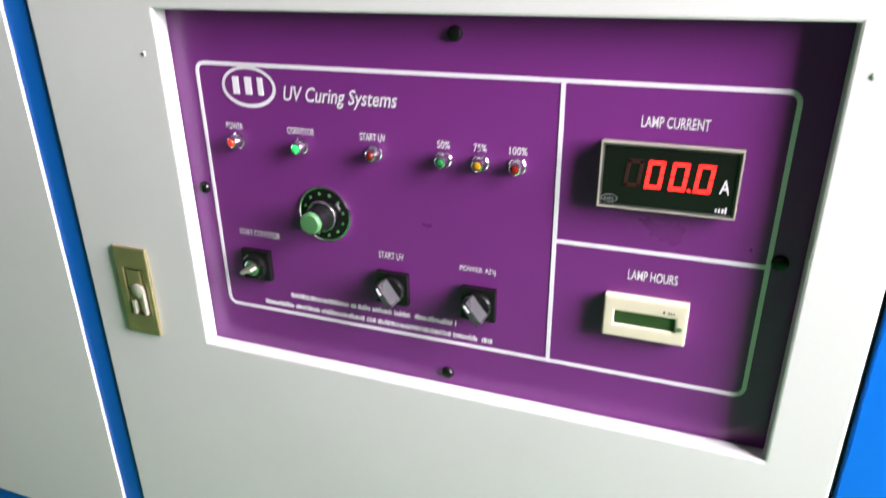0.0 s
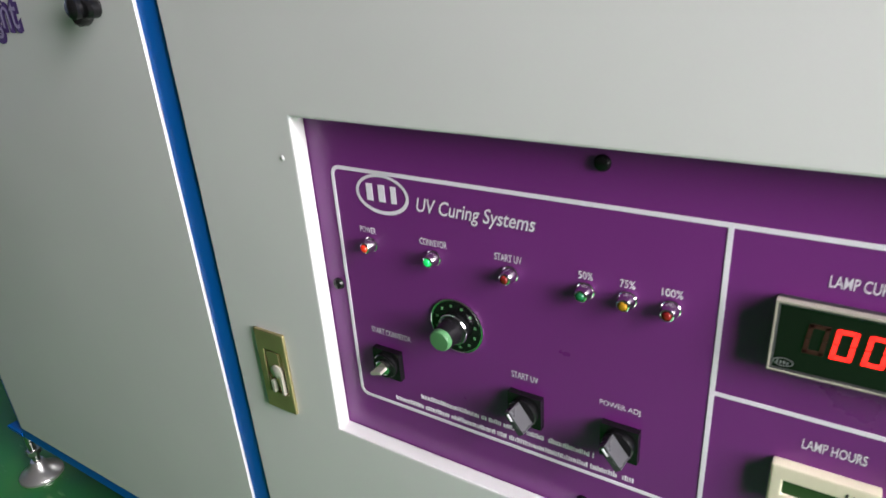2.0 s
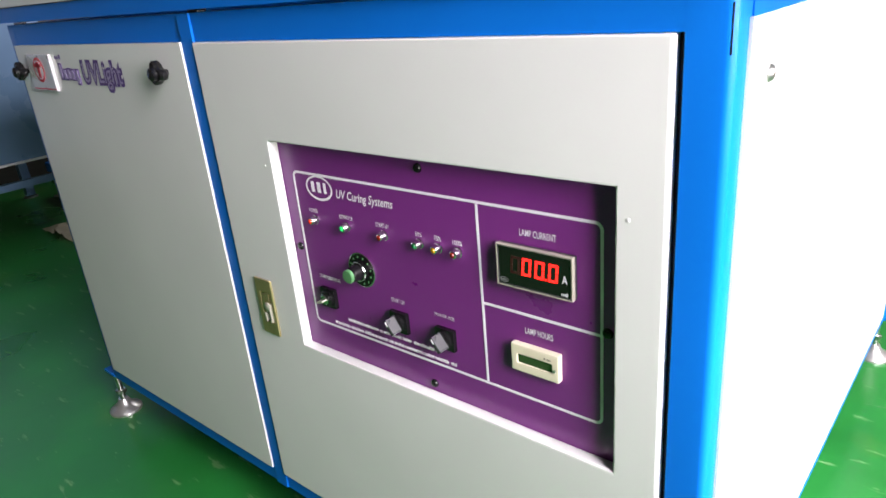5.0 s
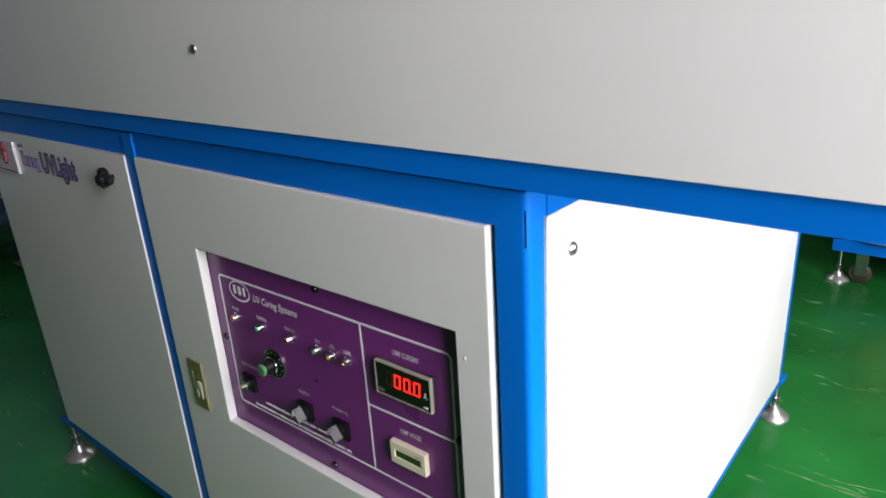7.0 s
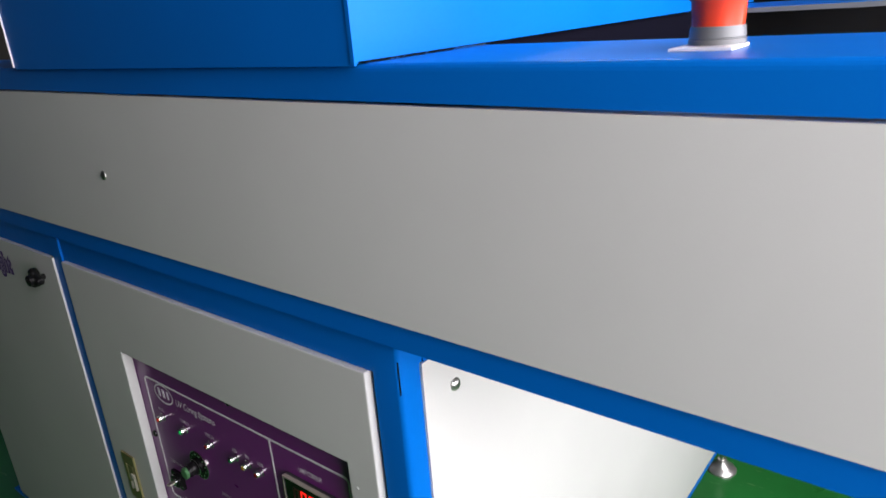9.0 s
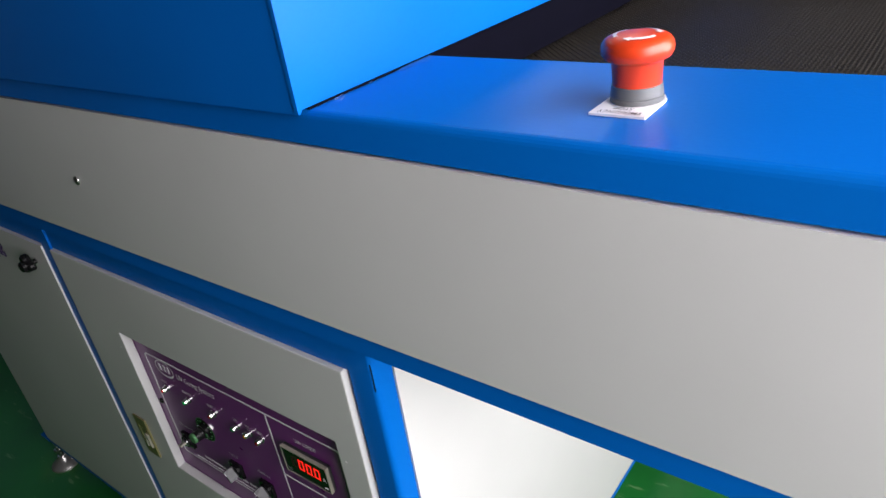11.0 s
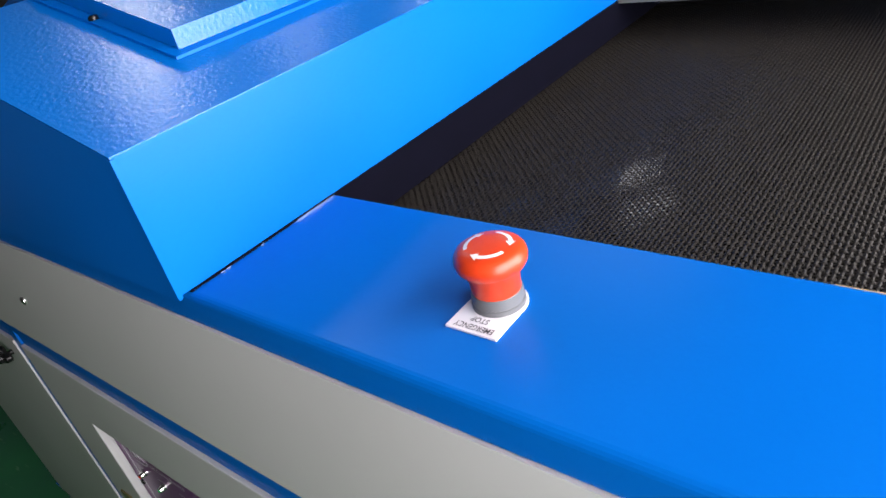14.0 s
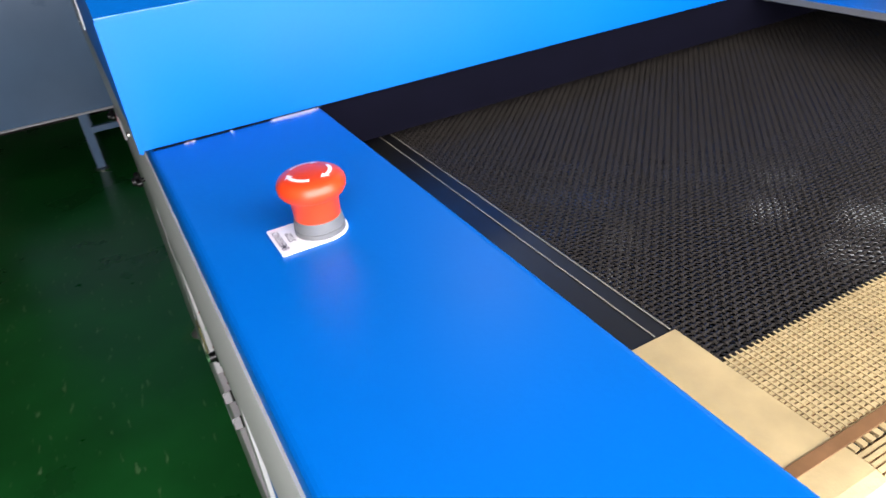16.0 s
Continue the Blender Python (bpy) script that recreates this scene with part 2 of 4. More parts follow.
def lettering(text, width, height, place, turn, depth=0.0003, shear=0.0, bold=0.008):
    """Raised print of the built-in font, fitted to width and height and centred at place."""
    cu = bpy.data.curves.new("lettering", "FONT")
    cu.body, cu.shear, cu.resolution_u, cu.offset = text, shear, 3, bold
    tmp = new("lettering_source", cu)
    me = bpy.data.meshes.new_from_object(tmp.evaluated_get(bpy.context.evaluated_depsgraph_get()))
    bpy.data.objects.remove(tmp)
    bpy.data.curves.remove(cu)
    bm = bmesh.new()
    bm.from_mesh(me)
    bpy.data.meshes.remove(me)
    xs, ys = [v.co.x for v in bm.verts], [v.co.y for v in bm.verts]
    sx, sy = width / (max(xs) - min(xs)), height / (max(ys) - min(ys))
    cx, cy = (max(xs) + min(xs)) / 2, (max(ys) + min(ys)) / 2
    m = pose(*place, *turn)
    for v in bm.verts:
        v.co = m @ Vector(((v.co.x - cx) * sx, (v.co.y - cy) * sy, depth))
    return bm


FRONT = (90, 0, 0)


def print_bars(x0, x1, z, h, y, n, seed):
    """A line of writing too small to read: a row of little bars."""
    rnd = random.Random(seed)
    bm = bmesh.new()
    x = x0
    step = (x1 - x0) / n
    for k in range(n):
        if rnd.random() > 0.09:
            hh = h * rnd.uniform(0.62, 1.0)
            box(bm, x, x + step * rnd.uniform(0.42, 0.72), y - 0.0003, y + 0.0001, z - h / 2, z - h / 2 + hh)
        x += step
    return bm


# ---- the hall ----
def structure(name, bm, mat):
    ob = part(name, bm, mat)
    return tagged(ob, kind="structure")


X0, X1, Y0, Y1, ZC = -3.5, 1.10, -3.15, 3.3, 4.5
bm = bmesh.new()
box(bm, -30, 30, -30, 30, -0.2, 0.0)
tagged(structure("floor", bm, FLOOR), "worn glossy green epoxy floor with pale scuffs", "floor")
SCUFF = material("pale_scratched_floor", (0.10, 0.17, 0.085), 0.6, var=0.3, scale=40)
floor = bpy.data.objects["floor"]


def floor_scratch(x0, y0, x1, y1, w, seed):
    """A thin ragged scrape in the floor paint."""
    rnd = random.Random(seed)
    n = 26
    bm = bmesh.new()
    left, right = [], []
    for k in range(n + 1):
        t = k / n
        x, y = x0 + (x1 - x0) * t, y0 + (y1 - y0) * t + 0.006 * math.sin(5 * t + seed) + rnd.uniform(-0.0012, 0.0012)
        ww = w * rnd.uniform(0.15, 1.0) * (0.3 + math.sin(math.pi * t))
        left.append(bm.verts.new((x, y - ww, 0.0004)))
        right.append(bm.verts.new((x, y + ww, 0.0004)))
    for k in range(n):
        bm.faces.new((left[k], left[k + 1], right[k + 1], right[k]))
    part("scratch", bm, SCUFF, floor, "pale ragged scratch in the green paint")


floor_scratch(0.045, 0.795, 0.34, 0.815, 0.0022, 1)
floor_scratch(0.10, 0.828, 0.26, 0.842, 0.0016, 2)
floor_scratch(0.15, 0.80, 0.40, 0.85, 0.0014, 3)
floor_scratch(0.12, 1.18, 0.24, 1.22, 0.0015, 4)
bm = bmesh.new()
box(bm, X0 - 0.2, X1 + 0.2, Y0 - 0.2, Y1 + 0.2, ZC, ZC + 0.15)
tagged(structure("ceiling", bm, CEIL), "plain grey sheet ceiling of the hall", "ceiling")
# north wall in upright strips, so that the windows go through it
bm = bmesh.new()
left = X0 - 0.2
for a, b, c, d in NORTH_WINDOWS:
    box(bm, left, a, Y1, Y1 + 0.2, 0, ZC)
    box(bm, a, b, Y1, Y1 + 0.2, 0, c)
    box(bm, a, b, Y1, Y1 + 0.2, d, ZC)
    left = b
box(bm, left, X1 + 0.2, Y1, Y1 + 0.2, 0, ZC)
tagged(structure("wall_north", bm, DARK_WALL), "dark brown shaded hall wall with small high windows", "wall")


def wall_with_opening(name, axis, at, a0, a1, hole, mat, label):
    bm = plate_with_hole(a0, a1, 0, ZC, hole, at, at + 0.2, 0)
    if axis == "x":
        bmesh.ops.rotate(bm, verts=bm.verts, cent=(0, 0, 0), matrix=Matrix.Rotation(radians(90), 3, "Z"))
        for v in bm.verts:
            v.co.x = -v.co.x
    return tagged(structure(name, bm, mat), label, "wall")


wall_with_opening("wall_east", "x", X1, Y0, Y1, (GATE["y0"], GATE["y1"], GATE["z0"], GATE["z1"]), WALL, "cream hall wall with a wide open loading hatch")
# west and south walls are unseen; their dark colour keeps the left side dimmer
wall_with_opening("wall_west", "x", X0 - 0.2, Y0, Y1, (2.02, 2.62, 3.65, 4.25), LOW_BOUNCE_WALL, "unseen hall wall coloured darker to cut bounce, with a small high window")
tagged(structure("wall_south", bx(X0 - 0.2, X1 + 0.2, Y0 - 0.2, Y0, 0, ZC, 0), LOW_BOUNCE_WALL), "unseen hall wall coloured darker to cut bounce", "wall")

# ---- power cabinet under the conveyor ----
CX0, CX1, CY0, CY1, CZ0, CZ1 = -1.107, 0.036, 0.005, 0.957, 0.094, 0.7525
cab = thing("power_cabinet", (-0.55, 0.48, 0), "blue steel frame cabinet with pale grey doors on levelling feet", "cabinet")
TUBE = 0.027
posts = [(CX0, CX0 + TUBE), (-0.579, -0.5545), (CX1 - 0.0320, CX1 - 0.0015)]
for x0, x1 in posts:
    bm = bmesh.new()
    front = 0.0024 if -0.6 < x0 < -0.5 else CY0
    box(bm, x0, x1, front, CY0 + TUBE, CZ0, CZ1)
    outer = x1 if x0 > -0.1 else x0
    edges = [e for e in bm.edges if all(abs(v.co.x - outer) < 1e-6 and abs(v.co.y - CY0) < 1e-6 for v in e.verts)]
    if x0 > -0.1 or x0 == CX0:
        bmesh.ops.bevel(bm, geom=edges, offset=0.0060, segments=5, profile=0.5, affect="EDGES")
    part("post", bm, BLUE, cab, smooth=True)
for x0, x1 in (posts[0], (posts[2][0], CX1 + 0.0004)):
    part("post", bx(x0, x1, CY1 - 0.024, CY1, CZ0, CZ1, 0.003), BLUE, cab)
for (a, b) in ((posts[0][1], posts[1][0]), (posts[1][1], posts[2][0])):
    part("rail", bx(a, b, CY0 + 0.0001, CY0 + TUBE, 0.722, CZ1, 0), BLUE, cab)
    part("rail", bx(a, b, CY0 + 0.0001, CY0 + TUBE, CZ0, CZ0 + 0.026, 0), BLUE, cab)
for x0, x1 in ((CX0, CX0 + TUBE), (CX1 - 0.03, CX1 - 0.0004)):
    part("rail", bx(x0, x1, CY0 + TUBE, CY1 - 0.024, 0.727, CZ1, 0.002), BLUE, cab)
    part("rail", bx(x0, x1, CY0 + TUBE, CY1 - 0.024, CZ0, CZ0 + 0.018, 0.002), BLUE, cab)
part("back_panel", bx(CX0 + 0.03, CX1 - 0.04, CY1 - 0.012, CY1 - 0.008, CZ0 + 0.004, CZ1 - 0.004, 0), GREY, cab)
part("bottom_panel", bx(CX0 + 0.03, CX1 - 0.04, CY0 + 0.03, CY1 - 0.02, CZ0 + 0.004, CZ0 + 0.008, 0), BLUE, cab)
sidep = part("side_panel", bx(CX1 - 0.012, CX1 + 0.0010, CY0 + TUBE - 0.0035, CY1 - 0.022, CZ0 + 0.016, 0.7275, 0.0012), GREY, cab, "pale grey side sheet")
part("side_panel", bx(CX0 - 0.0015, CX0 + 0.012, CY0 + TUBE - 0.002, CY1 - 0.022, CZ0 + 0.016, 0.7275, 0.0012), GREY, cab)
for y, z in ((0.069, 0.688),):
    bm = lathe([(0.0062, -0.001), (0.0062, 0.0012), (0.0046, 0.0030), (0.002, 0.0038)], (CX1 + 0.0010, y, z), "x", 20)
    part("bolt", bm, STEEL, sidep, smooth=True)
# weld slot by the upper corner
part("slot", bx(CX1 - 0.0043, CX1 - 0.0036, CY0 + 0.0006, CY0 + 0.0030, 0.708, 0.738, 0), BLACK, cab, "dark joint slit")

# right door with the recess for the control panel
REC = (-0.4445, -0.039, 0.368, 0.6185)
doorr = part("door", plate_with_hole(-0.5535, -0.0015, 0.121, 0.7215, REC, 0.0, 0.0127, 0.0016), GREY, cab, "pale grey steel door with a panel opening")
doorl = part("door", bx(-1.082, -0.5800, 0.0, 0.0127, 0.121, 0.7215, 0.0016), GREY, cab, "plain pale grey steel door")
part("gasket", plate_with_hole(-0.5533, 0.0035, 0.1205, 0.7225, (-0.52, -0.03, 0.16, 0.69), 0.0128, 0.016, 0), BLACK, cab, "black rubber door seal")

for x, z in ((-0.029, 0.595), (-0.4570, 0.590)):
    part("spot_weld", lathe([(0.0020, 0.0), (0.0016, 0.0004), (0.0006, 0.0006)], (x, 0.0, z), "y-", 12), GREY, doorr, "tiny pale spot weld", True)


def levelling_foot(x, y, top, name="levelling_foot", h=0.0, r=0.031):
    t = thing(name, (x, y, h), "shiny steel levelling foot with a domed disc", "machine foot", "levelling feet")
    part("disc", lathe([(r, 0.0), (r, 0.004), (r * 0.93, 0.007), (r * 0.66, 0.012), (r * 0.42, 0.019), (r * 0.30, 0.028), (0.004, 0.0285)], (x, y, h), n=36), FOOT, t, smooth=True)
    part("stem", lathe([(0.0055, 0.026), (0.0055, top - h)], (x, y, h), n=16), STEEL, t, smooth=True)
    part("nut", lathe([(0.0095, 0.040), (0.0105, 0.041), (0.0105, 0.048), (0.0095, 0.049)], (x, y, h), n=6), STEEL, t)
    return t


for x, y, dx, dy in ((-1.130, 0.018, -1, 0), (0.026, 0.978, 0, 1), (-1.130, 0.935, -1, 0), (0.012, 0.055, 0, 0)):
    levelling_foot(x, y, CZ0 - 0.0002)
    if dx or dy:
        part("foot_bracket", bx(min(x - 0.014, x + 0.014), max(x + 0.014, x - 0.014) + (0.012 if dx else 0), y - 0.014 - (0.012 if dy else 0), y + 0.014, CZ0, CZ0 + 0.005, 0.001), BLUE, cab)


def star_knob(x, z, y=0.0):
    t = thing("star_knob", (x, y, z), "small black three-lobed clamping knob on the door", "knob", "door knobs")
    part("stem", lathe([(0.004, 0.0), (0.004, 0.008)], (x, y, z), "y-", 16), BLACK, t, smooth=True)
    bm = bmesh.new()
    n = 36
    ring = []
    for h, k in ((0.006, 0.86), (0.008, 1.0), (0.014, 1.0), (0.0165, 0.86)):
        ring.append([bm.verts.new((x + k * (0.0125 + 0.0035 * math.cos(3 * a + 0.5)) * math.cos(a), y - h, z + k * (0.0125 + 0.0035 * math.cos(3 * a + 0.5)) * math.sin(a))) for a in [2 * math.pi * i / n for i in range(n)]])
    for a, b in zip(ring, ring[1:]):
        for i in range(n):
            bm.faces.new((a[i], a[(i + 1) % n], b[(i + 1) % n], b[i]))
    bm.faces.new(ring[0][::-1])
    bm.faces.new(ring[-1])
    part("grip", bm, BLACK, t, smooth=True)
    part("hub", lathe([(0.008, 0.015), (0.0078, 0.021), (0.006, 0.0225), (0.001, 0.023)], (x, y, z), "y-", 24), BLACK, t, smooth=True)


star_knob(-0.622, 0.688)
star_knob(-1.053, 0.683)

# latch of the right door
lt = thing("door_latch", (-0.505, 0, 0.405), "dull yellowish plated flush latch on the grey door", "latch")
part("plate", plate_with_hole(-0.521, -0.4885, 0.367, 0.443, (-0.5135, -0.4935, 0.385, 0.425), -0.0032, -0.0002, 0.0012), BRASS, lt)
part("cup", bx(-0.5135, -0.4935, -0.0008, 0.0, 0.385, 0.425, 0), BRASS, lt)
part("paddle", bx(-0.5115, -0.4985, -0.0028, -0.0009, 0.404, 0.4235, 0.0006), BRASS, lt)
part("finger_lever", bx(-0.5090, -0.5064, -0.0052, -0.0009, 0.3855, 0.3970, 0.0012, 3), NICKEL, lt, "bright nickel release lever")
part("finger_lever", bx(-0.4982, -0.4960, -0.0052, -0.0009, 0.3855, 0.4040, 0.0012, 3), NICKEL, lt, "bright nickel release lever")
part("lock_barrel", lathe([(0.006, 0.0), (0.006, 0.0035), (0.0045, 0.0045)], (-0.5022, -0.0005, 0.4060), "y-", 20), NICKEL, lt, smooth=True)

# sign and lettering on the left door
sg = thing("sign_plate", (-0.992, 0, 0.68), "silver sign plate with a red round mark and bright edges", "sign")
part("plate", bx(-1.035, -0.9505, -0.0045, -0.0003, 0.655, 0.7085, 0.0012), SIGN, sg)
part("round_mark", lathe([(0.0185, 0.0), (0.0185, 0.0004)], (-0.996, -0.0046, 0.686), "y-", 36), INK_RED, sg)
part("round_mark_centre", lathe([(0.0145, 0.0), (0.0145, 0.0003)], (-0.996, -0.0051, 0.686), "y-", 36), SIGN, sg)
part("mark_stroke", bx(-1.0005, -0.9915, -0.0058, -0.0054, 0.674, 0.698, 0), INK_RED, sg)
part("mark_stroke", bx(-1.009, -0.983, -0.0058, -0.0054, 0.690, 0.695, 0), INK_RED, sg)
part("edge_line", bx(-1.033, -0.953, -0.0049, -0.0045, 0.6565, 0.6585, 0), INK_RED, sg)
ds = thing("door_lettering", (-0.84, 0, 0.68), "purple outlined lettering stuck on the grey door", "lettering")
LT = (-0.7955, -0.0004, 0.6795)
part("letters", lettering("UVLight", 0.122, 0.044, LT, FRONT, 0.0004, 0.08, 0.075), INK_PURPLE, ds)
part("letters_inner", lettering("UVLight", 0.113, 0.035, (LT[0], -0.0010, LT[2]), FRONT, 0.0002, 0.08, 0.0), INK_LILAC, ds)
for k, (dx, dz, hh) in enumerate(((-0.927, 0.684, 0.020), (-0.913, 0.680, 0.013), (-0.900, 0.681, 0.013), (-0.887, 0.680, 0.013), (-0.873, 0.677, 0.019))):
    part("word_bar", bx(dx - 0.0062, dx + 0.0062, -0.0006, -0.0002, dz - hh / 2 - 0.002, dz + hh / 2 + 0.002, 0), INK_PURPLE, ds)
    part("word_bar", bx(dx - 0.0035, dx + 0.0035, -0.0011, -0.0007, dz - hh / 2, dz + hh / 2, 0), INK_LILAC, ds)
part("word_bar", print_bars(-0.938, -0.915, 0.705, 0.007, -0.0004, 3, 4), INK_PURPLE, ds)

# ---- control panel in the recess ----
PY = 0.0127
pan = thing("control_panel", (-0.2415, PY, 0.37), "purple control panel with white border lines and print", "control panel")
part("panel", bx(REC[0] - 0.008, REC[1] + 0.008, PY + 0.0005, PY + 0.0035, REC[2] - 0.008, REC[3] + 0.008, 0), PURPLE, pan)
PP = PY + 0.0005
LW = 0.0026
BX0, BX1, BZ0, BZ1, DX, DZ = -0.4262, -0.0560, 0.4020, 0.5840, -0.1757, 0.4875


def line(x0, x1, z0, z1):
    part("border_line", bx(x0, x1, PP - 0.0003, PP + 0.0001, z0, z1, 0), PRINT, pan)


h = LW / 2


def rounded(x0, x1, z0, z1, r, n=6):
    """Corner points of a rounded rectangle in the panel's plane."""
    out = []
    for cx, cz, a in ((x1 - r, z1 - r, 0), (x0 + r, z1 - r, 90), (x0 + r, z0 + r, 180), (x1 - r, z0 + r, 270)):
        out += [(cx + r * math.cos(radians(a + 90 * k / n)), cz + r * math.sin(radians(a + 90 * k / n))) for k in range(n + 1)]
    return out


bm = bmesh.new()
rings = [[bm.verts.new((x, y, z)) for x, z in rounded(BX0 - d, BX1 + d, BZ0 - d, BZ1 + d, 0.006 + d)] for y in (PP - 0.0003, PP + 0.0001) for d in (h, -h)]
for a, b in ((0, 1), (2, 3), (0, 2), (1, 3)):
    n = len(rings[0])
    for k in range(n):
        bm.faces.new((rings[a][k], rings[a][(k + 1) % n], rings[b][(k + 1) % n], rings[b][k]))
part("border_line", bm, PRINT, pan)
line(DX - h, DX + h, BZ0 + h, BZ1 - h)
line(DX + h, BX1 - h, DZ - h, DZ + h)
# oval mark
bm = bmesh.new()
n = 48
outer = [bm.verts.new((-0.386 + 0.0212 * math.cos(2 * math.pi * i / n), PP - 0.0003, 0.5695 + 0.0138 * math.sin(2 * math.pi * i / n))) for i in range(n)]
inner = [bm.verts.new((-0.386 + 0.0188 * math.cos(2 * math.pi * i / n), PP - 0.0003, 0.5698 + 0.0115 * math.sin(2 * math.pi * i / n))) for i in range(n)]
for i in range(n):
    bm.faces.new((outer[i], outer[(i + 1) % n], inner[(i + 1) % n], inner[i]))
part("oval_mark", bm, PRINT, pan)
for cx, w in ((-0.3960, 0.0070), (-0.3862, 0.0072), (-0.3768, 0.0062)):
    part("oval_mark_bar", bx(cx - w / 2 + 0.001, cx + w / 2 - 0.001, PP - 0.0003, PP + 0.0001, 0.5645, 0.5760, 0), PRINT, pan)


def label_text(text, x, z, w, hgt):
    part("print", lettering(text, w, hgt, (x, PP, z), FRONT), PRINT, pan)


part("print", lettering("UV Curing Systems", 0.0815, 0.0125, (-0.3186, PP, 0.5655), FRONT, shear=0.28, bold=0.011), PRINT, pan)
label_text("POWER", -0.4012, 0.5424, 0.0135, 0.0045)
label_text("START UV", -0.2960, 0.5424, 0.0180, 0.0048)
label_text("50%", -0.2477, 0.5416, 0.0085, 0.0048)
label_text("75%", -0.2240, 0.5416, 0.0085, 0.0048)
label_text("100%", -0.2002, 0.5416, 0.0110, 0.0048)
label_text("START UV", -0.2865, 0.4612, 0.0185, 0.0048)
label_text("POWER ADJ", -0.2248, 0.4596, 0.0245, 0.0048)
label_text("LAMP CURRENT", -0.1140, 0.5643, 0.0355, 0.0062)
label_text("LAMP HOURS", -0.1160, 0.4720, 0.0285, 0.0062)
label_text("CONVEYOR", -0.3490, 0.5424, 0.0205, 0.0046)
label_text("START CONVEYOR", -0.39175, 0.4636, 0.0345, 0.0046)
part("print_bar", print_bars(-0.3700, -0.2390, 0.4175, 0.0042, PP, 92, 13), PRINT, pan)
part("print_bar", print_bars(-0.3935, -0.2137, 0.4085, 0.0042, PP, 122, 14), PRINT, pan)


def panel_screw(x, z):
    s = part("screw", lathe([(0.0046, 0.0), (0.0046, 0.001), (0.0036, 0.0026), (0.0015, 0.0032)], (x, PP, z), "y-", 20), BLACK, pan, "black round-head screw", True)
    part("cross_slot", bx(x - 0.0022, x + 0.0022, PP - 0.0034, PP - 0.0031, z - 0.0004, z + 0.0004, 0), BLACK, s)


for x, z in ((-0.240, 0.6075), (-0.246, 0.3768), (-0.4345, 0.4946), (-0.0506, 0.4915)):
    panel_screw(x, z)


def indicator(x, z, mat, label):
    t = thing("indicator_lamp", (x, PP, z), label, "indicator lamp", "panel indicator lamps")
    part("bezel", lathe([(0.0054, 0.0), (0.0054, 0.0016), (0.0048, 0.0022), (0.0046, 0.0056), (0.0037, 0.0084), (0.0029, 0.0090), (0.0026, 0.0082)], (x, PP, z), "y-", 24), CHROME, t, smooth=True)
    part("lens", lathe([(0.0026, 0.0076), (0.0026, 0.0088), (0.0019, 0.0099), (0.0006, 0.0103)], (x, PP, z), "y-", 20), mat, t, smooth=True)


LZ = 0.5325
indicator(-0.3992, LZ, LENS_RED_LIT, "chrome-ringed indicator lamp glowing faint red")
indicator(-0.3488, LZ, LENS_GREEN_LIT, "chrome-ringed indicator lamp glowing green")
indicator(-0.2944, LZ, LENS_RED, "chrome-ringed indicator lamp with a dark red lens")
indicator(-0.2473, LZ, LENS_GREEN, "chrome-ringed indicator lamp with a green lens")
indicator(-0.2234, LZ, LENS_YELLOW, "chrome-ringed indicator lamp with an amber lens")
indicator(-0.2002, LZ, LENS_RED, "chrome-ringed indicator lamp with a dark red lens")

# push button with a round scale plate
px, pz = -0.3350, 0.4860
pb = thing("push_button", (px, PP, pz), "black push button with a dull green cap and round bezel", "button")
part("rim", lathe([(0.0198, 0.0), (0.0198, 0.0014), (0.0190, 0.0018), (0.0178, 0.0014)], (px, PP, pz), "y-", 40), CHROME, pb, smooth=True)
part("scale_plate", lathe([(0.0184, 0.0005), (0.0184, 0.0019), (0.0110, 0.0021)], (px, PP, pz), "y-", 40), BLACK, pb)
for k in range(12):
    a = radians(30 * k + 10)
    c, s = math.cos(a), math.sin(a)
    bm = bx(px + 0.0150 * c - 0.0008, px + 0.0150 * c + 0.0008, PP - 0.0024, PP - 0.0019, pz + 0.0150 * s - 0.0008, pz + 0.0150 * s + 0.0008, 0)
    part("scale_mark", bm, GREEN_CAP, pb)
part("barrel", lathe([(0.0105, 0.0015), (0.0105, 0.0070), (0.0088, 0.0085), (0.0080, 0.0160), (0.0076, 0.0185)], (px, PP, pz), "y-", 32), BLACK, pb, smooth=True)
part("collar_ring", lathe([(0.0107, 0.0056), (0.0111, 0.0064), (0.0107, 0.0072)], (px, PP, pz), "y-", 32), CHROME, pb, smooth=True)
part("cap", lathe([(0.0074, 0.0180), (0.0074, 0.0212), (0.0066, 0.0222), (0.0010, 0.0224)], (px, PP, pz), "y-", 32), GREEN_CAP, pb, smooth=True)


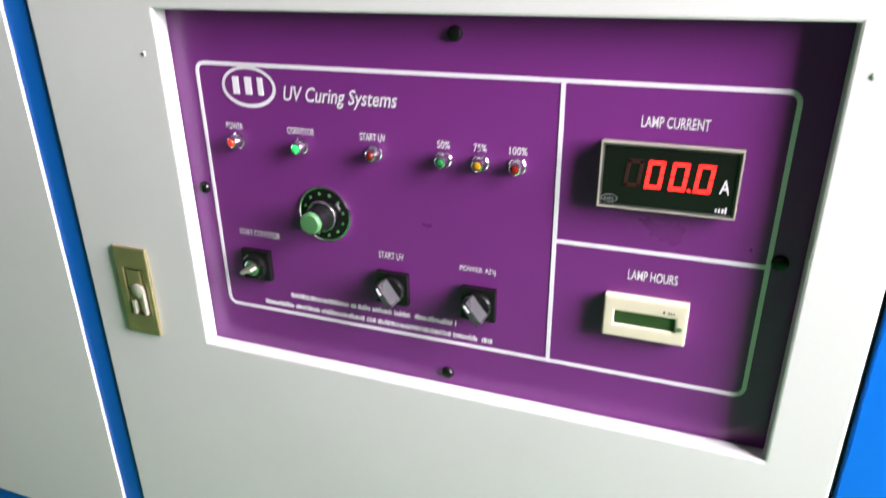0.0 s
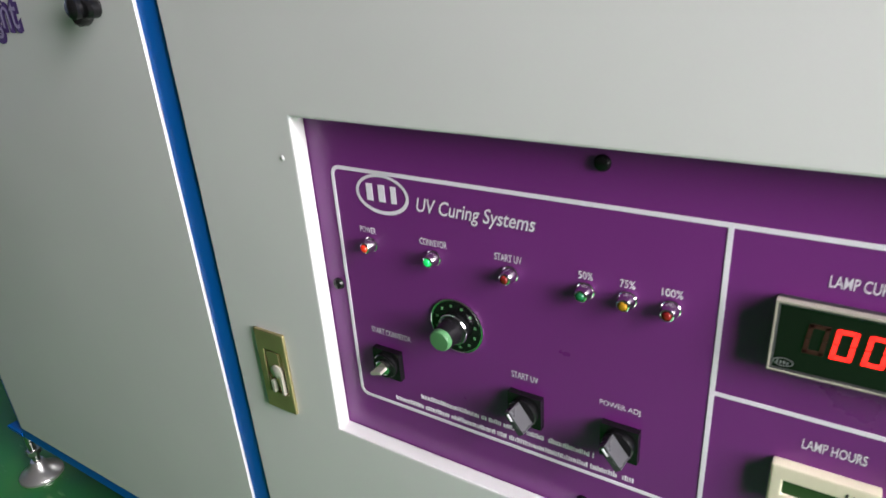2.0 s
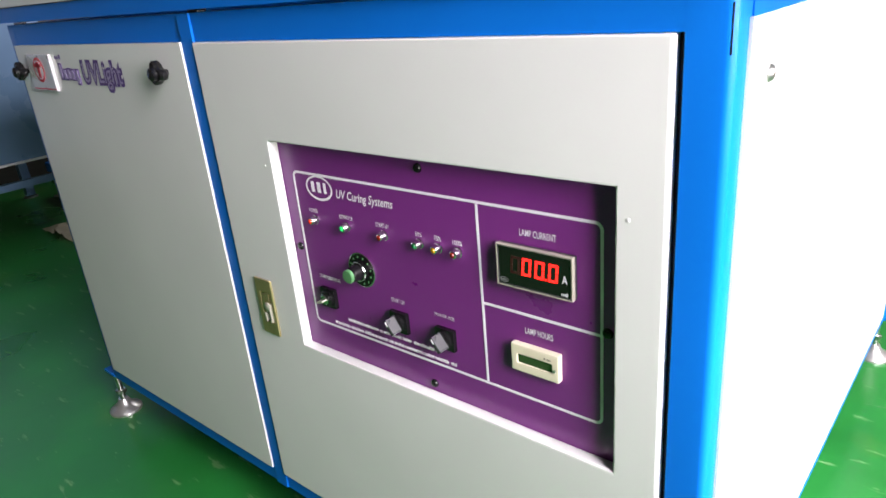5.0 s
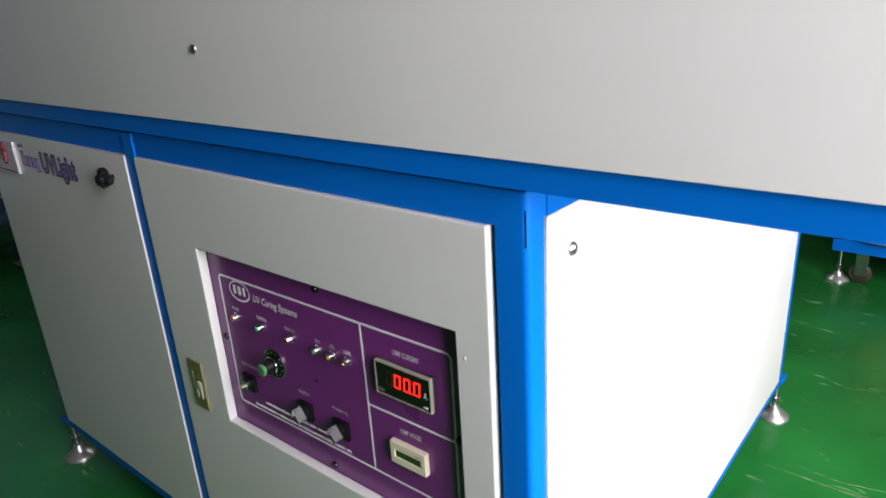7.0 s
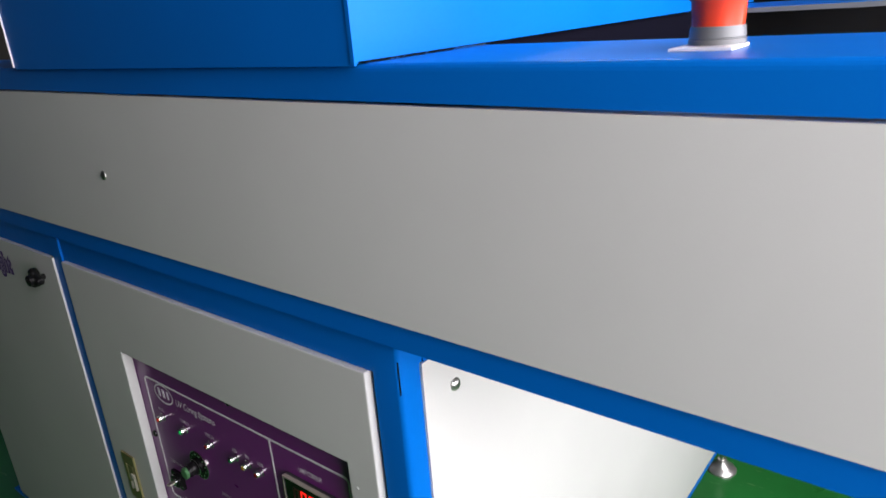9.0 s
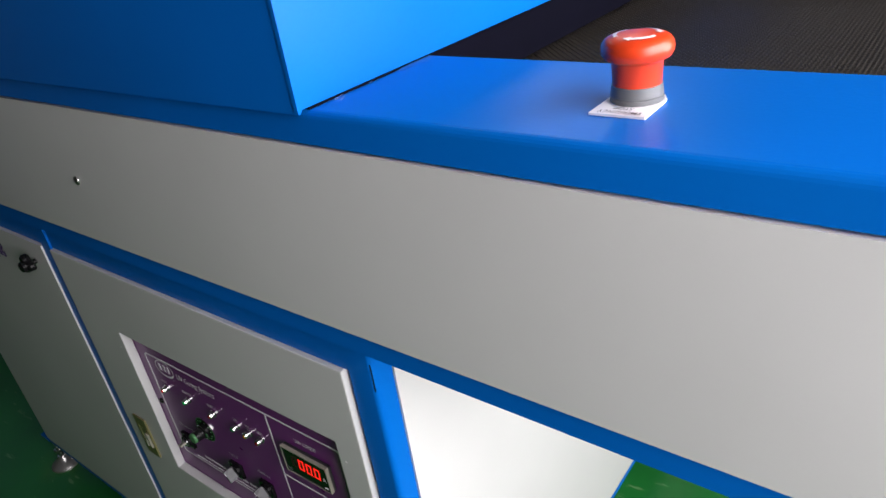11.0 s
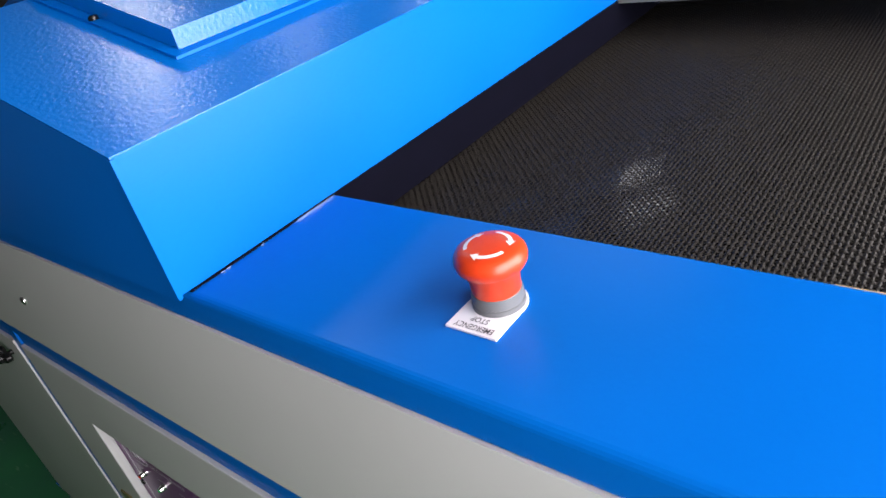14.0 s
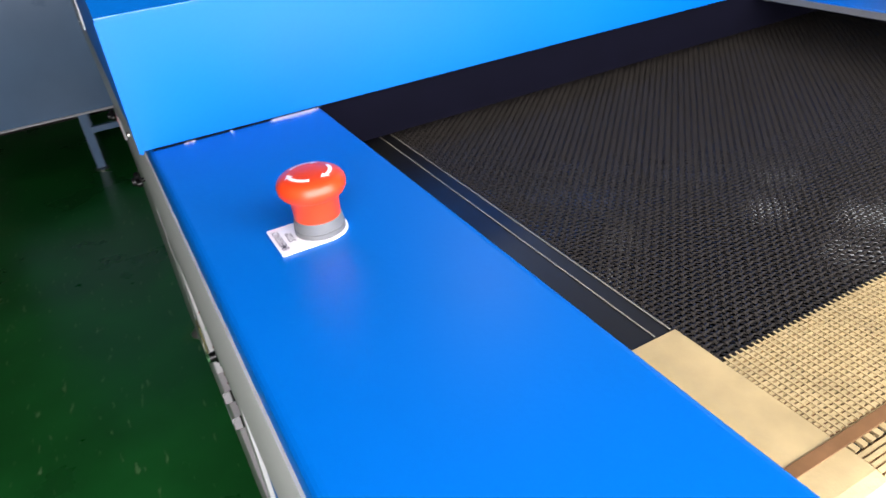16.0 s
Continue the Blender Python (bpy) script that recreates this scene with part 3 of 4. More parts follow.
def selector(x, z, turn, label, key=False):
    t = thing("selector_switch", (x, PP, z), label, "switch", "panel selector switches")
    part("bezel", bx(x - 0.0116, x + 0.0116, PP - 0.0050, PP - 0.0002, z - 0.0116, z + 0.0116, 0.0016), BLACK, t)
    part("collar", lathe([(0.0098, 0.0045), (0.0098, 0.0075), (0.0088, 0.0085)], (x, PP, z), "y-", 32), BLACK, t, smooth=True)
    bm = bmesh.new()
    if key:
        box(bm, -0.0011, 0.0011, -0.0180, -0.0080, -0.0048, 0.0048)
    else:
        box(bm, -0.0036, 0.0036, -0.0195, -0.0080, -0.0086, 0.0086)
        for v in bm.verts:
            if v.co.y < -0.019:
                v.co.x *= 0.62
    bev(bm, 0.0012)
    bmesh.ops.rotate(bm, verts=bm.verts, cent=(0, 0, 0), matrix=Matrix.Rotation(radians(turn), 3, "Y"))
    bmesh.ops.translate(bm, verts=bm.verts, vec=(x, PP, z))
    part("key" if key else "grip", bm, NICKEL if key else GRIP, t)
    if key:
        part("lock_ring", lathe([(0.0060, 0.0080), (0.0060, 0.0100), (0.0050, 0.0108)], (x, PP, z), "y-", 28), CHROME, t, smooth=True)
    else:
        bm = bx(-0.0006, 0.0006, -0.0199, -0.0193, 0.002, 0.0074, 0)
        bmesh.ops.rotate(bm, verts=bm.verts, cent=(0, 0, 0), matrix=Matrix.Rotation(radians(turn), 3, "Y"))
        bmesh.ops.translate(bm, verts=bm.verts, vec=(x, PP, z))
        part("pointer_line", bm, PRINT, t)


selector(-0.3950, 0.4397, 72, "black square key switch with a shiny key", True)
selector(-0.2850, 0.4385, -35, "black square selector switch with a wedge grip")
selector(-0.2230, 0.4370, -38, "black square selector switch with a wedge grip")

# current meter
mt = thing("panel_meter", (-0.1145, PP, 0.515), "black digital current meter showing red digits 00.0", "panel meter")
MX0, MX1, MZ0, MZ1, MY = -0.1510, -0.0778, 0.5160, 0.5535, 0.0052
part("housing", plate_with_hole(MX0, MX1, MZ0, MZ1, (MX0 + 0.0018, MX1 - 0.0018, MZ0 + 0.0018, MZ1 - 0.0018), MY, PP, 0.0005), BLACK_SATIN, mt)
part("bezel_edge", plate_with_hole(MX0 - 0.0004, MX1 + 0.0004, MZ0 - 0.0004, MZ1 + 0.0004, (MX0 + 0.0008, MX1 - 0.0008, MZ0 + 0.0008, MZ1 - 0.0008), MY - 0.0003, MY + 0.004, 0.0003), BEIGE, mt, "thin cream edge of the meter")
part("face", bx(MX0 + 0.0016, MX1 - 0.0016, MY + 0.0006, MY + 0.002, MZ0 + 0.0016, MZ1 - 0.0016, 0), FACE_BLACK, mt)
FY = MY + 0.0006


def digit(x, z, w, hgt, mat):
    """A seven-segment nought, one part a segment."""
    t, g, sl = 0.0021, 0.00035, 0.09
    for (a, b, c, d) in ((-w + g, w - g, hgt - t, hgt), (-w + g, w - g, -hgt, -hgt + t), (-w, -w + t, g, hgt - g), (w - t, w, g, hgt - g), (-w, -w + t, -hgt + g, -g), (w - t, w, -hgt + g, -g)):
        bm = bx(x + a, x + b, FY - 0.0003, FY + 0.0001, z + c, z + d, 0)
        for v in bm.verts:
            v.co.x += sl * (v.co.z - z)
        part("segment", bm, mat, mt, "lit red display segment" if mat == LED_RED else "unlit dark red display segment")


DGZ = 0.5368
digit(-0.1325, DGZ, 0.0045, 0.0080, LED_DIM)
for x in (-0.1212, -0.1085, -0.0955):
    digit(x, DGZ, 0.0045, 0.0080, LED_RED)
part("decimal_point", bx(-0.1036, -0.1020, FY - 0.0003, FY + 0.0001, DGZ - 0.0080, DGZ - 0.0064, 0), LED_RED, mt)
part("unit_letter", lettering("A", 0.0050, 0.0075, (-0.0848, FY, 0.5335), FRONT), PRINT, mt)
bm = bmesh.new()
outer = [bm.verts.new((-0.1445 + 0.0046 * math.cos(2 * math.pi * i / 32), FY - 0.0003, 0.5212 + 0.0024 * math.sin(2 * math.pi * i / 32))) for i in range(32)]
inner = [bm.verts.new((-0.1445 + 0.0040 * math.cos(2 * math.pi * i / 32), FY - 0.0003, 0.5212 + 0.0018 * math.sin(2 * math.pi * i / 32))) for i in range(32)]
for i in range(32):
    bm.faces.new((outer[i], outer[(i + 1) % 32], inner[(i + 1) % 32], inner[i]))
part("oval_mark", bm, GREY_PLASTIC, mt)
part("oval_mark_bars", print_bars(-0.1475, -0.1415, 0.5212, 0.0020, FY, 4, 21), GREY_PLASTIC, mt)
part("print_bar", print_bars(-0.0880, -0.0815, 0.5205, 0.0030, FY, 4, 22), PRINT, mt)

# hour meter
hm = thing("hour_meter", (-0.1175, PP, 0.432), "cream hour counter with a blank dark display", "hour meter")
part("bezel", plate_with_hole(-0.1420, -0.0932, 0.4325, 0.4595, (-0.1355, -0.1000, 0.4410, 0.4500), 0.0062, PP, 0.0012), CREAM, hm)
part("display", bx(-0.1358, -0.0998, 0.0078, 0.0095, 0.4405, 0.4505, 0), LCD, hm, "dark green blank display")
part("screw", lathe([(0.0016, 0.0), (0.0016, 0.0008)], (-0.0975, 0.0062, 0.4440), "y-", 14), STEEL, hm)
part("print_bar", print_bars(-0.1075, -0.0985, 0.4535, 0.0018, 0.0062, 6, 23), INK, hm)

# ---- conveyor body ----
XL, XR, YB = -1.62, 0.560, 0.90
TZ = 0.967
body = thing("conveyor_machine", (-0.5, 0.45, 0.75), "long conveyor frame with grey side sheet and blue top edges", "conveyor")
for y0, y1 in ((-0.0020, 0.030), (YB - 0.03, YB + 0.002)):
    part("beam", bx(XL, XR, y0, y1, 0.7562, 0.7775, 0.003), BLUE, body)
part("beam", bx(XR - 0.03, XR, 0.0306, YB - 0.0306, 0.7564, 0.7773, 0.002), BLUE, body)
for x in (-1.09, -0.57, 0.0):
    for y in (0.012, 0.87):
        part("spacer", bx(x, x + 0.02, y, y + 0.012, 0.7527, 0.7560, 0), BLACK, body)
sheet = part("side_sheet", bx(XL + 0.002, XR - 0.002, -0.0060, 0.002, 0.7790, 0.9405, 0.0014), GREY, body, "pale grey side sheet with a leathery paint")
part("side_sheet", bx(XL + 0.002, XR - 0.002, YB - 0.004, YB + 0.004, 0.7790, 0.9405, 0.0014), GREY, body)
for x in (-0.3585, -1.25):
    s = part("screw", lathe([(0.0048, 0.0), (0.0046, 0.0016), (0.003, 0.0027), (0.001, 0.003)], (x, -0.0060, 0.856), "y-", 20), STEEL, sheet, smooth=True)
part("inner_wall", bx(XL + 0.01, XR - 0.03, 0.031, 0.034, 0.7765, 0.93, 0), DARK_PAN, body)
part("inner_wall", bx(XL + 0.01, XR - 0.03, YB - 0.034, YB - 0.031, 0.7765, 0.9608, 0), DARK_PAN, body)
part("tray", bx(XL + 0.01, 0.40, 0.0345, YB - 0.0345, 0.800, 0.803, 0), DARK_PAN, body, "dark sheet tray below the belt")

part("slider_bed", bx(-0.03, 0.405, 0.2200, YB - 0.0600, 0.8985, 0.9010, 0.001), BED, body, "dark polished bed plate below the belt")


def top_plate(y0, y1, z0):
    bm = bmesh.new()
    box(bm, XL, XR, y0, y1, z0, TZ)
    edges = [e for e in bm.edges if abs(e.verts[0].co.z - TZ) < 1e-5 and abs(e.verts[1].co.z - TZ) < 1e-5]
    bmesh.ops.bevel(bm, geom=edges, offset=0.0050, segments=4, profile=0.5, affect="EDGES")
    return part("top_plate", bm, BLUE, body, "glossy blue top plate")


top_plate(-0.0045, 0.1405, 0.9425)
top_plate(0.6822, YB + 0.004, 0.9610)
part("edge_angle", bx(XL + 0.01, XR - 0.06, 0.6800, 0.6820, 0.9600, TZ - 0.0006, 0.0006), GREY_PLASTIC, body, "dull grey metal edge strip")
for x in (XL + 0.2, -0.9, -0.30):
    part("plate_bracket", bx(x, x + 0.03, 0.8635, YB - 0.0345, 0.912, 0.9608, 0.001), DARK_PAN, body)

# ---- belt ----
BZ = 0.908
BY0, BY1, BXB = 0.2165, 0.846, 0.494
ROLL = 0.022
belt = thing("conveyor_belt", (0.2, 0.45, BZ), "dark brown open mesh belt with a tan taped splice", "conveyor belt")


def strand_mesh(lines):
    """Thin flattened strands, each through a run of points (numpy array n x 3), with a given side vector."""
    verts, faces = [], []
    for pts, side, w, hh in lines:
        up = np.array((0, 0, hh))
        sv = np.array(side) * w
        base = len(verts)
        for p in pts:
            verts.extend((p - sv, p + up, p + sv, p - up))
        for k in range(len(pts) - 1):
            a, b = base + 4 * k, base + 4 * k + 4
            for j in range(4):
                i = (j + 1) % 4
                faces.append((a + j, a + i, b + i, b + j))
    me = bpy.data.meshes.new("woven_mesh")
    o = ORIGIN[belt]
    me.from_pydata([(v[0] - o.x, v[1] - o.y, v[2] - o.z) for v in verts], [], faces)
    return me


def drop(x):
    """Height of the belt's middle line, bending over the end roller."""
    return BZ if x <= BXB else BZ - ROLL + math.sqrt(max(0.0, ROLL ** 2 - (x - BXB) ** 2))


PITCH = 0.0041
BXA = -0.045
xs = [BXA + PITCH * k for k in range(int((BXB + ROLL * 0.97 - BXA) / PITCH))]
ys = [BY0 + PITCH * k for k in range(int((BY1 - BY0) / PITCH) + 1)]
rnd = random.Random(5)
lines = []
for j, y in enumerate(ys):
    pts = np.array([(x, y + rnd.uniform(-0.00012, 0.00012), drop(x) + 0.0008 * (1 if (i + j) % 2 else -1)) for i, x in enumerate(xs)])
    lines.append((pts, (0, 1, 0), 0.00115, 0.00055))
for i, x in enumerate(xs):
    pts = np.array([(x + rnd.uniform(-0.00012, 0.00012), y, drop(x) + 0.0008 * (-1 if (i + j) % 2 else 1)) for j, y in enumerate(ys)])
    lines.append((pts, (1, 0, 0), 0.00115, 0.00055))
me = strand_mesh(lines)
me.materials.append(BELT)
ob = new("woven_mesh", me)
ob.parent = belt
tagged(ob, "woven dark brown open mesh", kind="stuff")


def belt_strip(name, x0, x1, y0, y1, lift, mat, label="", th=0.0006, n=24):
    bm = bmesh.new()
    cols = []
    for k in range(n + 1):
        x = x0 + (x1 - x0) * k / n
        z = drop(x) + lift
        cols.append([bm.verts.new((x, y, zz)) for y, zz in ((y0, z), (y1, z), (y1, z - th), (y0, z - th))])
    for a, b in zip(cols, cols[1:]):
        for j in range(4):
            bm.faces.new((a[j], b[j], b[(j + 1) % 4], a[(j + 1) % 4]))
    bm.faces.new(cols[0])
    bm.faces.new(cols[-1][::-1])
    return part(name, bm, mat, belt, label)


for y0, y1, s in ((0.150, BY0 + 0.001, 1), (BY1 - 0.001, BY1 + 0.015, -1)):
    belt_strip("edge_tape", BXA, BXB + ROLL * 0.97, y0, y1, 0.0012, BELT_EDGE, "smooth black edge tape")
for y in (0.2035, 0.2150):
    belt_strip("edge_thread", BXA, 0.378, y, y + 0.0007, 0.0019, BEIGE, "thin pale edge thread")
# splice
SX0, SXM = 0.414, 0.480
belt_strip("splice_edge", 0.380, BXB + ROLL * 0.93, 0.150, BY0 + 0.0008, 0.0022, TAN, "smooth tan tape along the splice", 0.0009)


def splice_rib(x0, x1, y0, y1, th, mat, name, label=""):
    """A rib of the splice lying on the belt, tipped where the belt bends."""
    bm = bmesh.new()
    za, zb = drop(x0), drop(x1)
    ps = [(x0, za + 0.0004), (x1, zb + 0.0004), (x1, zb + th), (x0, za + th)]
    prism(ps, y0, y1, bm)
    return part(name, bm, mat, belt, label)


BEND = BXB + ROLL * 0.93
for x0, x1 in ((SX0, SXM - 0.004), (SXM + 0.0085, BEND - 0.002)):
    for k in range(int((x1 - x0) / 0.0031) + 1):
        x = x0 + 0.0031 * k
        splice_rib(x, x + 0.0019, BY0 + 0.001, BY1, 0.0022 + 0.0003 * (k % 2), TAN, "splice_rib", "tan rib of the splice tape")
belt_strip("splice_backing", SXM + 0.0075, BEND, BY0 + 0.001, BY1, 0.0012, TAN_DARK, "brown ground of the splice tape", 0.0010)
belt_strip("splice_backing", SX0, SXM - 0.003, BY0 + 0.001, BY1, 0.0012, TAN_DARK, "brown ground of the splice tape", 0.0010)
# cross threads of the splice tape
for k in range(160):
    y = BY0 + 0.003 + k * 0.0042
    if y < BY1 - 0.003:
        belt_strip("splice_thread", SX0 - 0.002, SXM - 0.004, y, y + 0.0011, 0.0030, TAN, "", 0.0005, 10)
belt_strip("seam", SXM - 0.003, SXM + 0.003, 0.17, BY1, 0.0030, TAN_DARK, "brown hinge seam", 0.0020, 4)
for k in range(112):
    y = BY0 + 0.002 + k * 0.0056
    splice_rib(SXM + 0.0032, SXM + 0.0070, y, y + 0.0032, 0.0024, TAN, "seam_stitch")

# end roller with its bearing block, below the belt
rl = thing("end_roller", (BXB, 0.45, BZ - ROLL), "dark steel end roller carrying the belt", "roller")
part("drum", lathe([(ROLL - 0.002, 0.150), (ROLL - 0.002, 0.853)], (BXB, 0, BZ - ROLL), "y", 32), DARK_PAN, rl, smooth=True)
part("shaft", lathe([(0.007, 0.128), (0.007, 0.864)], (BXB, 0, BZ - ROLL), "y", 20), STEEL, rl, smooth=True)
for y in (0.1415, 0.8545):
    part("bearing_block", bx(BXB - 0.02, BXB + 0.026, y, y + 0.007, BZ - 0.045, BZ - 0.002, 0.003), BLACK_SATIN, rl)
# ---- hood over the belt ----
HX0, HX1, HY0, HY1, HZ0, HZ1 = -0.500, 0.0385, -0.0105, 0.905, 0.9685, 1.0695
HXM, SL = (HX0 + HX1) / 2, 0.27
hood = thing("conveyor_hood", (HXM, 0.45, TZ), "glossy blue sheet metal hood with a gently pitched roof", "machine hood")
TH = 0.002
RZ = HZ1 + SL * (HX1 - HXM)
part("front_wall", prism([(HX0, HZ0 - 0.0025), (HX1, HZ0 - 0.0025), (HX1, HZ1), (HXM, RZ), (HX0, HZ1)], HY0, HY0 + TH), BLUE, hood)
part("back_wall", prism([(HX0, HZ0), (HX1, HZ0), (HX1, HZ1), (HXM, RZ), (HX0, HZ1)], HY1 - TH, HY1), BLUE, hood)
part("side_wall", bx(HX1 - TH, HX1 - 0.0002, HY0 + TH + 0.0002, HY1 - TH - 0.0002, HZ0, HZ1 + 0.0003, 0), BLUE, hood)
part("side_wall", bx(HX0 + 0.0002, HX0 + TH, HY0 + TH + 0.0002, HY1 - TH - 0.0002, HZ0, HZ1 + 0.0003, 0), BLUE, hood)
for sx in (1, -1):
    e = HXM + sx * (HX1 - HXM + 0.0006)
    zz = HZ1 - SL * 0.0006
    bm = prism([(HXM, RZ + 0.0002), (e, zz + 0.0002), (e, zz + 0.0013), (HXM, RZ + 0.0013)], HY0 - 0.0006, HY1 + 0.0006)
    part("roof_sheet", bev(bm, 0.0005, 2), BLUE_ROUGH, hood, "blue leathery painted roof sheet")
part("corner_seam", bx(HX1 - 0.0026, HX1 + 0.0010, HY0 - 0.0010, HY0 + 0.0026, HZ0 - 0.0012, HZ1 - 0.001, 0.0008), BLUE, hood)
part("sealing_strip", bx(HX0, HX1 + 0.0016, HY0 + 0.0090, 0.139, TZ + 0.0001, HZ0 - 0.0002, 0), RUBBER, hood, "black sealing strip with silver smears")
rnd = random.Random(8)
for k in range(5):
    y = -0.004 + 0.139 * rnd.random()
    part("sealant_smear", bx(HX1 + 0.0014, HX1 + 0.0021, y, y + rnd.uniform(0.001, 0.004), TZ + 0.0002, TZ + rnd.uniform(0.0007, 0.0014), 0), CHROME, hood)
part("sealant_smear", bx(HX1 + 0.0014, HX1 + 0.0021, 0.096, 0.136, TZ + 0.0002, TZ + 0.0011, 0), CHROME, hood)
part("edge_trim", bx(HX0 - 0.0024, HX0 - 0.0003, HY0 - 0.0016, HY0 + 0.004, HZ0, HZ1 + 0.002, 0.0004), TAG, hood, "bright white end edge")
part("curtain", bx(0.0290, 0.0310, 0.1415, 0.8600, 0.9225, HZ0 + 0.06, 0), RUBBER, hood, "black curtain over the tunnel mouth")

# low bolted cover on the roof, folded over the ridge
lid = thing("roof_cover", (HXM, 0.40, RZ), "low blue bolted cover with a thin flange on the hood", "cover")
LX, LY0, LY1 = 0.1880, 0.1050, 0.6900
FX, FY0, FY1 = 0.1960, 0.0960, 0.6990


def roof_z(x):
    return HZ1 + SL * (HX1 - HXM - abs(x - HXM)) + 0.0015


def roof_sheet_piece(reach, y0, y1, low, high, w):
    """A sheet folded over the ridge, reach to both sides of it, between two heights over the roof."""
    ends = [HXM - reach, HXM, HXM + reach]
    pts = [(x, roof_z(x) + low) for x in ends] + [(x, roof_z(x) + high) for x in ends[::-1]]
    return bev(prism(pts, y0, y1), w, 2, 30)


part("flange", roof_sheet_piece(FX, FY0, FY1, 0.0, 0.0024, 0.0006), BLUE, lid)
part("cover_box", roof_sheet_piece(LX, LY0, LY1, 0.0026, 0.0175, 0.0012), BLUE_ROUGH, lid, "blue leathery painted cover")
for x in (-0.141, -0.320):
    part("bolt", lathe([(0.0042, 0.0), (0.0042, 0.0016), (0.0034, 0.0034), (0.001, 0.0038)], (x, LY0 - 0.0046, roof_z(x) + 0.0024), n=16), BLACK, lid, "small black flange bolt", True)

# ---- emergency stop ----
ex, ey = 0.2440, 0.0645
es = thing("emergency_stop_button", (ex, ey, TZ), "red mushroom emergency stop button on a grey collar", "emergency stop")
bm = bmesh.new()
w = 0.0163
pts = [(ex - w, ey - 0.0285), (ex + w, ey - 0.0285), (ex + w, ey - 0.001)]
pts += [(ex + w * math.cos(a), ey + w * math.sin(a)) for a in [math.pi * k / 16 for k in range(0, 17)]]
pts += [(ex - w, ey - 0.001)]
low = [bm.verts.new((x, y, TZ + 0.0002)) for x, y in pts]
top = [bm.verts.new((x, y, TZ + 0.0016)) for x, y in pts]
bm.faces.new(low[::-1])
bm.faces.new(top)
for i in range(len(pts)):
    bm.faces.new((low[i], low[(i + 1) % len(pts)], top[(i + 1) % len(pts)], top[i]))
lg = part("legend_plate", bm, TAG, es, "white legend plate with black print")
part("print", lettering("EMERGENCY", 0.0245, 0.0042, (ex, ey - 0.0250, TZ + 0.0017), (0, 0, 180)), INK, lg)
part("print", lettering("STOP", 0.0110, 0.0040, (ex, ey - 0.0188, TZ + 0.0017), (0, 0, 180)), INK, lg)
part("collar", lathe([(0.0150, 0.0016), (0.0150, 0.0042), (0.0144, 0.0046), (0.0144, 0.0050), (0.0148, 0.0054), (0.0142, 0.0108), (0.0138, 0.0112)], (ex, ey, TZ), n=40), GREY_PLASTIC, es, "grey plastic collar", True)
part("head", lathe([(0.0136, 0.0110), (0.0142, 0.0235), (0.0150, 0.0248), (0.0182, 0.0262), (0.0196, 0.0285), (0.0200, 0.0310), (0.0196, 0.0335), (0.0182, 0.0358), (0.0160, 0.0372), (0.0110, 0.0382), (0.0050, 0.0386), (0.0008, 0.0387)], (ex, ey, TZ), n=48), RED, es, "red-orange mushroom head", True)


def head_z(r):
    prof = [(0.0, 0.0387), (0.0050, 0.0386), (0.0110, 0.0382), (0.0160, 0.0372), (0.0182, 0.0358)]
    for (r0, z0), (r1, z1) in zip(prof, prof[1:]):
        if r <= r1:
            return z0 + (z1 - z0) * (r - r0) / (r1 - r0)
    return 0.0358


for k in range(3):
    bm = bmesh.new()
    a0 = radians(120 * k + 103)
    ra, rb = 0.0110, 0.0132
    steps = 10
    rows = []
    for s in range(steps + 1):
        a = a0 - radians(68) * s / steps
        rows.append([bm.verts.new((ex + r * math.cos(a), ey + r * math.sin(a), TZ + head_z(r) + 0.0004)) for r in (ra, rb)])
    for p, q in zip(rows, rows[1:]):
        bm.faces.new((p[0], p[1], q[1], q[0]))
    a = a0 - radians(68)
    tip = [(0.0094, 0), (0.0148, 0), (0.0121, -radians(22))]
    bm.faces.new([bm.verts.new((ex + r * math.cos(a + da), ey + r * math.sin(a + da), TZ + head_z(r) + 0.00045)) for r, da in tip])
    part("arrow", bm, TAG, es, "white curved turn arrow")

# ---- things at the edge of the view ----
tr = thing("low_trolley", (0.25, 2.0, 0), "low blue steel bench with a torn cardboard sheet on it", "bench")
for y in (1.80, 2.25):
    part("rail", bx(-0.035, 1.0, y, y + 0.04, 0.100, 0.135, 0.003), BLUE, tr)
for x in (-0.035, 0.96):
    part("rail", bx(x, x + 0.04, 1.8405, 2.2495, 0.100, 0.135, 0.003), BLUE, tr)
part("deck", bx(-0.03, 0.99, 1.805, 2.285, 0.1355, 0.140, 0), DARK_JUNK, tr)
for x, y in ((-0.012, 1.822), (0.97, 1.822), (-0.012, 2.268), (0.97, 2.268)):
    levelling_foot(x, y, 0.104, r=0.032)
cs = thing("cardboard_sheet", (0.3, 1.95, 0.141), "torn brown cardboard sheet lying on the bench", "cardboard")
bm = bmesh.new()
rnd = random.Random(2)
cols = []
for i in range(20):
    x = -0.045 + i * 0.05
    f = 1.79 + rnd.uniform(-0.014, 0.016)
    z = 0.147 + 0.004 * math.sin(i * 0.9)
    cols.append([bm.verts.new((x, y, zz)) for y, zz in ((f, z), (f + 0.05, z + 0.006), (f + 0.10, z + 0.004), (f + 0.10, z - 0.001), (f + 0.05, z + 0.001), (f, z - 0.005))])
for a, b in zip(cols, cols[1:]):
    for j in range(6):
        bm.faces.new((a[j], b[j], b[(j + 1) % 6], a[(j + 1) % 6]))
bm.faces.new(cols[0])
bm.faces.new(cols[-1][::-1])
part("sheet", bm, CARD, cs)
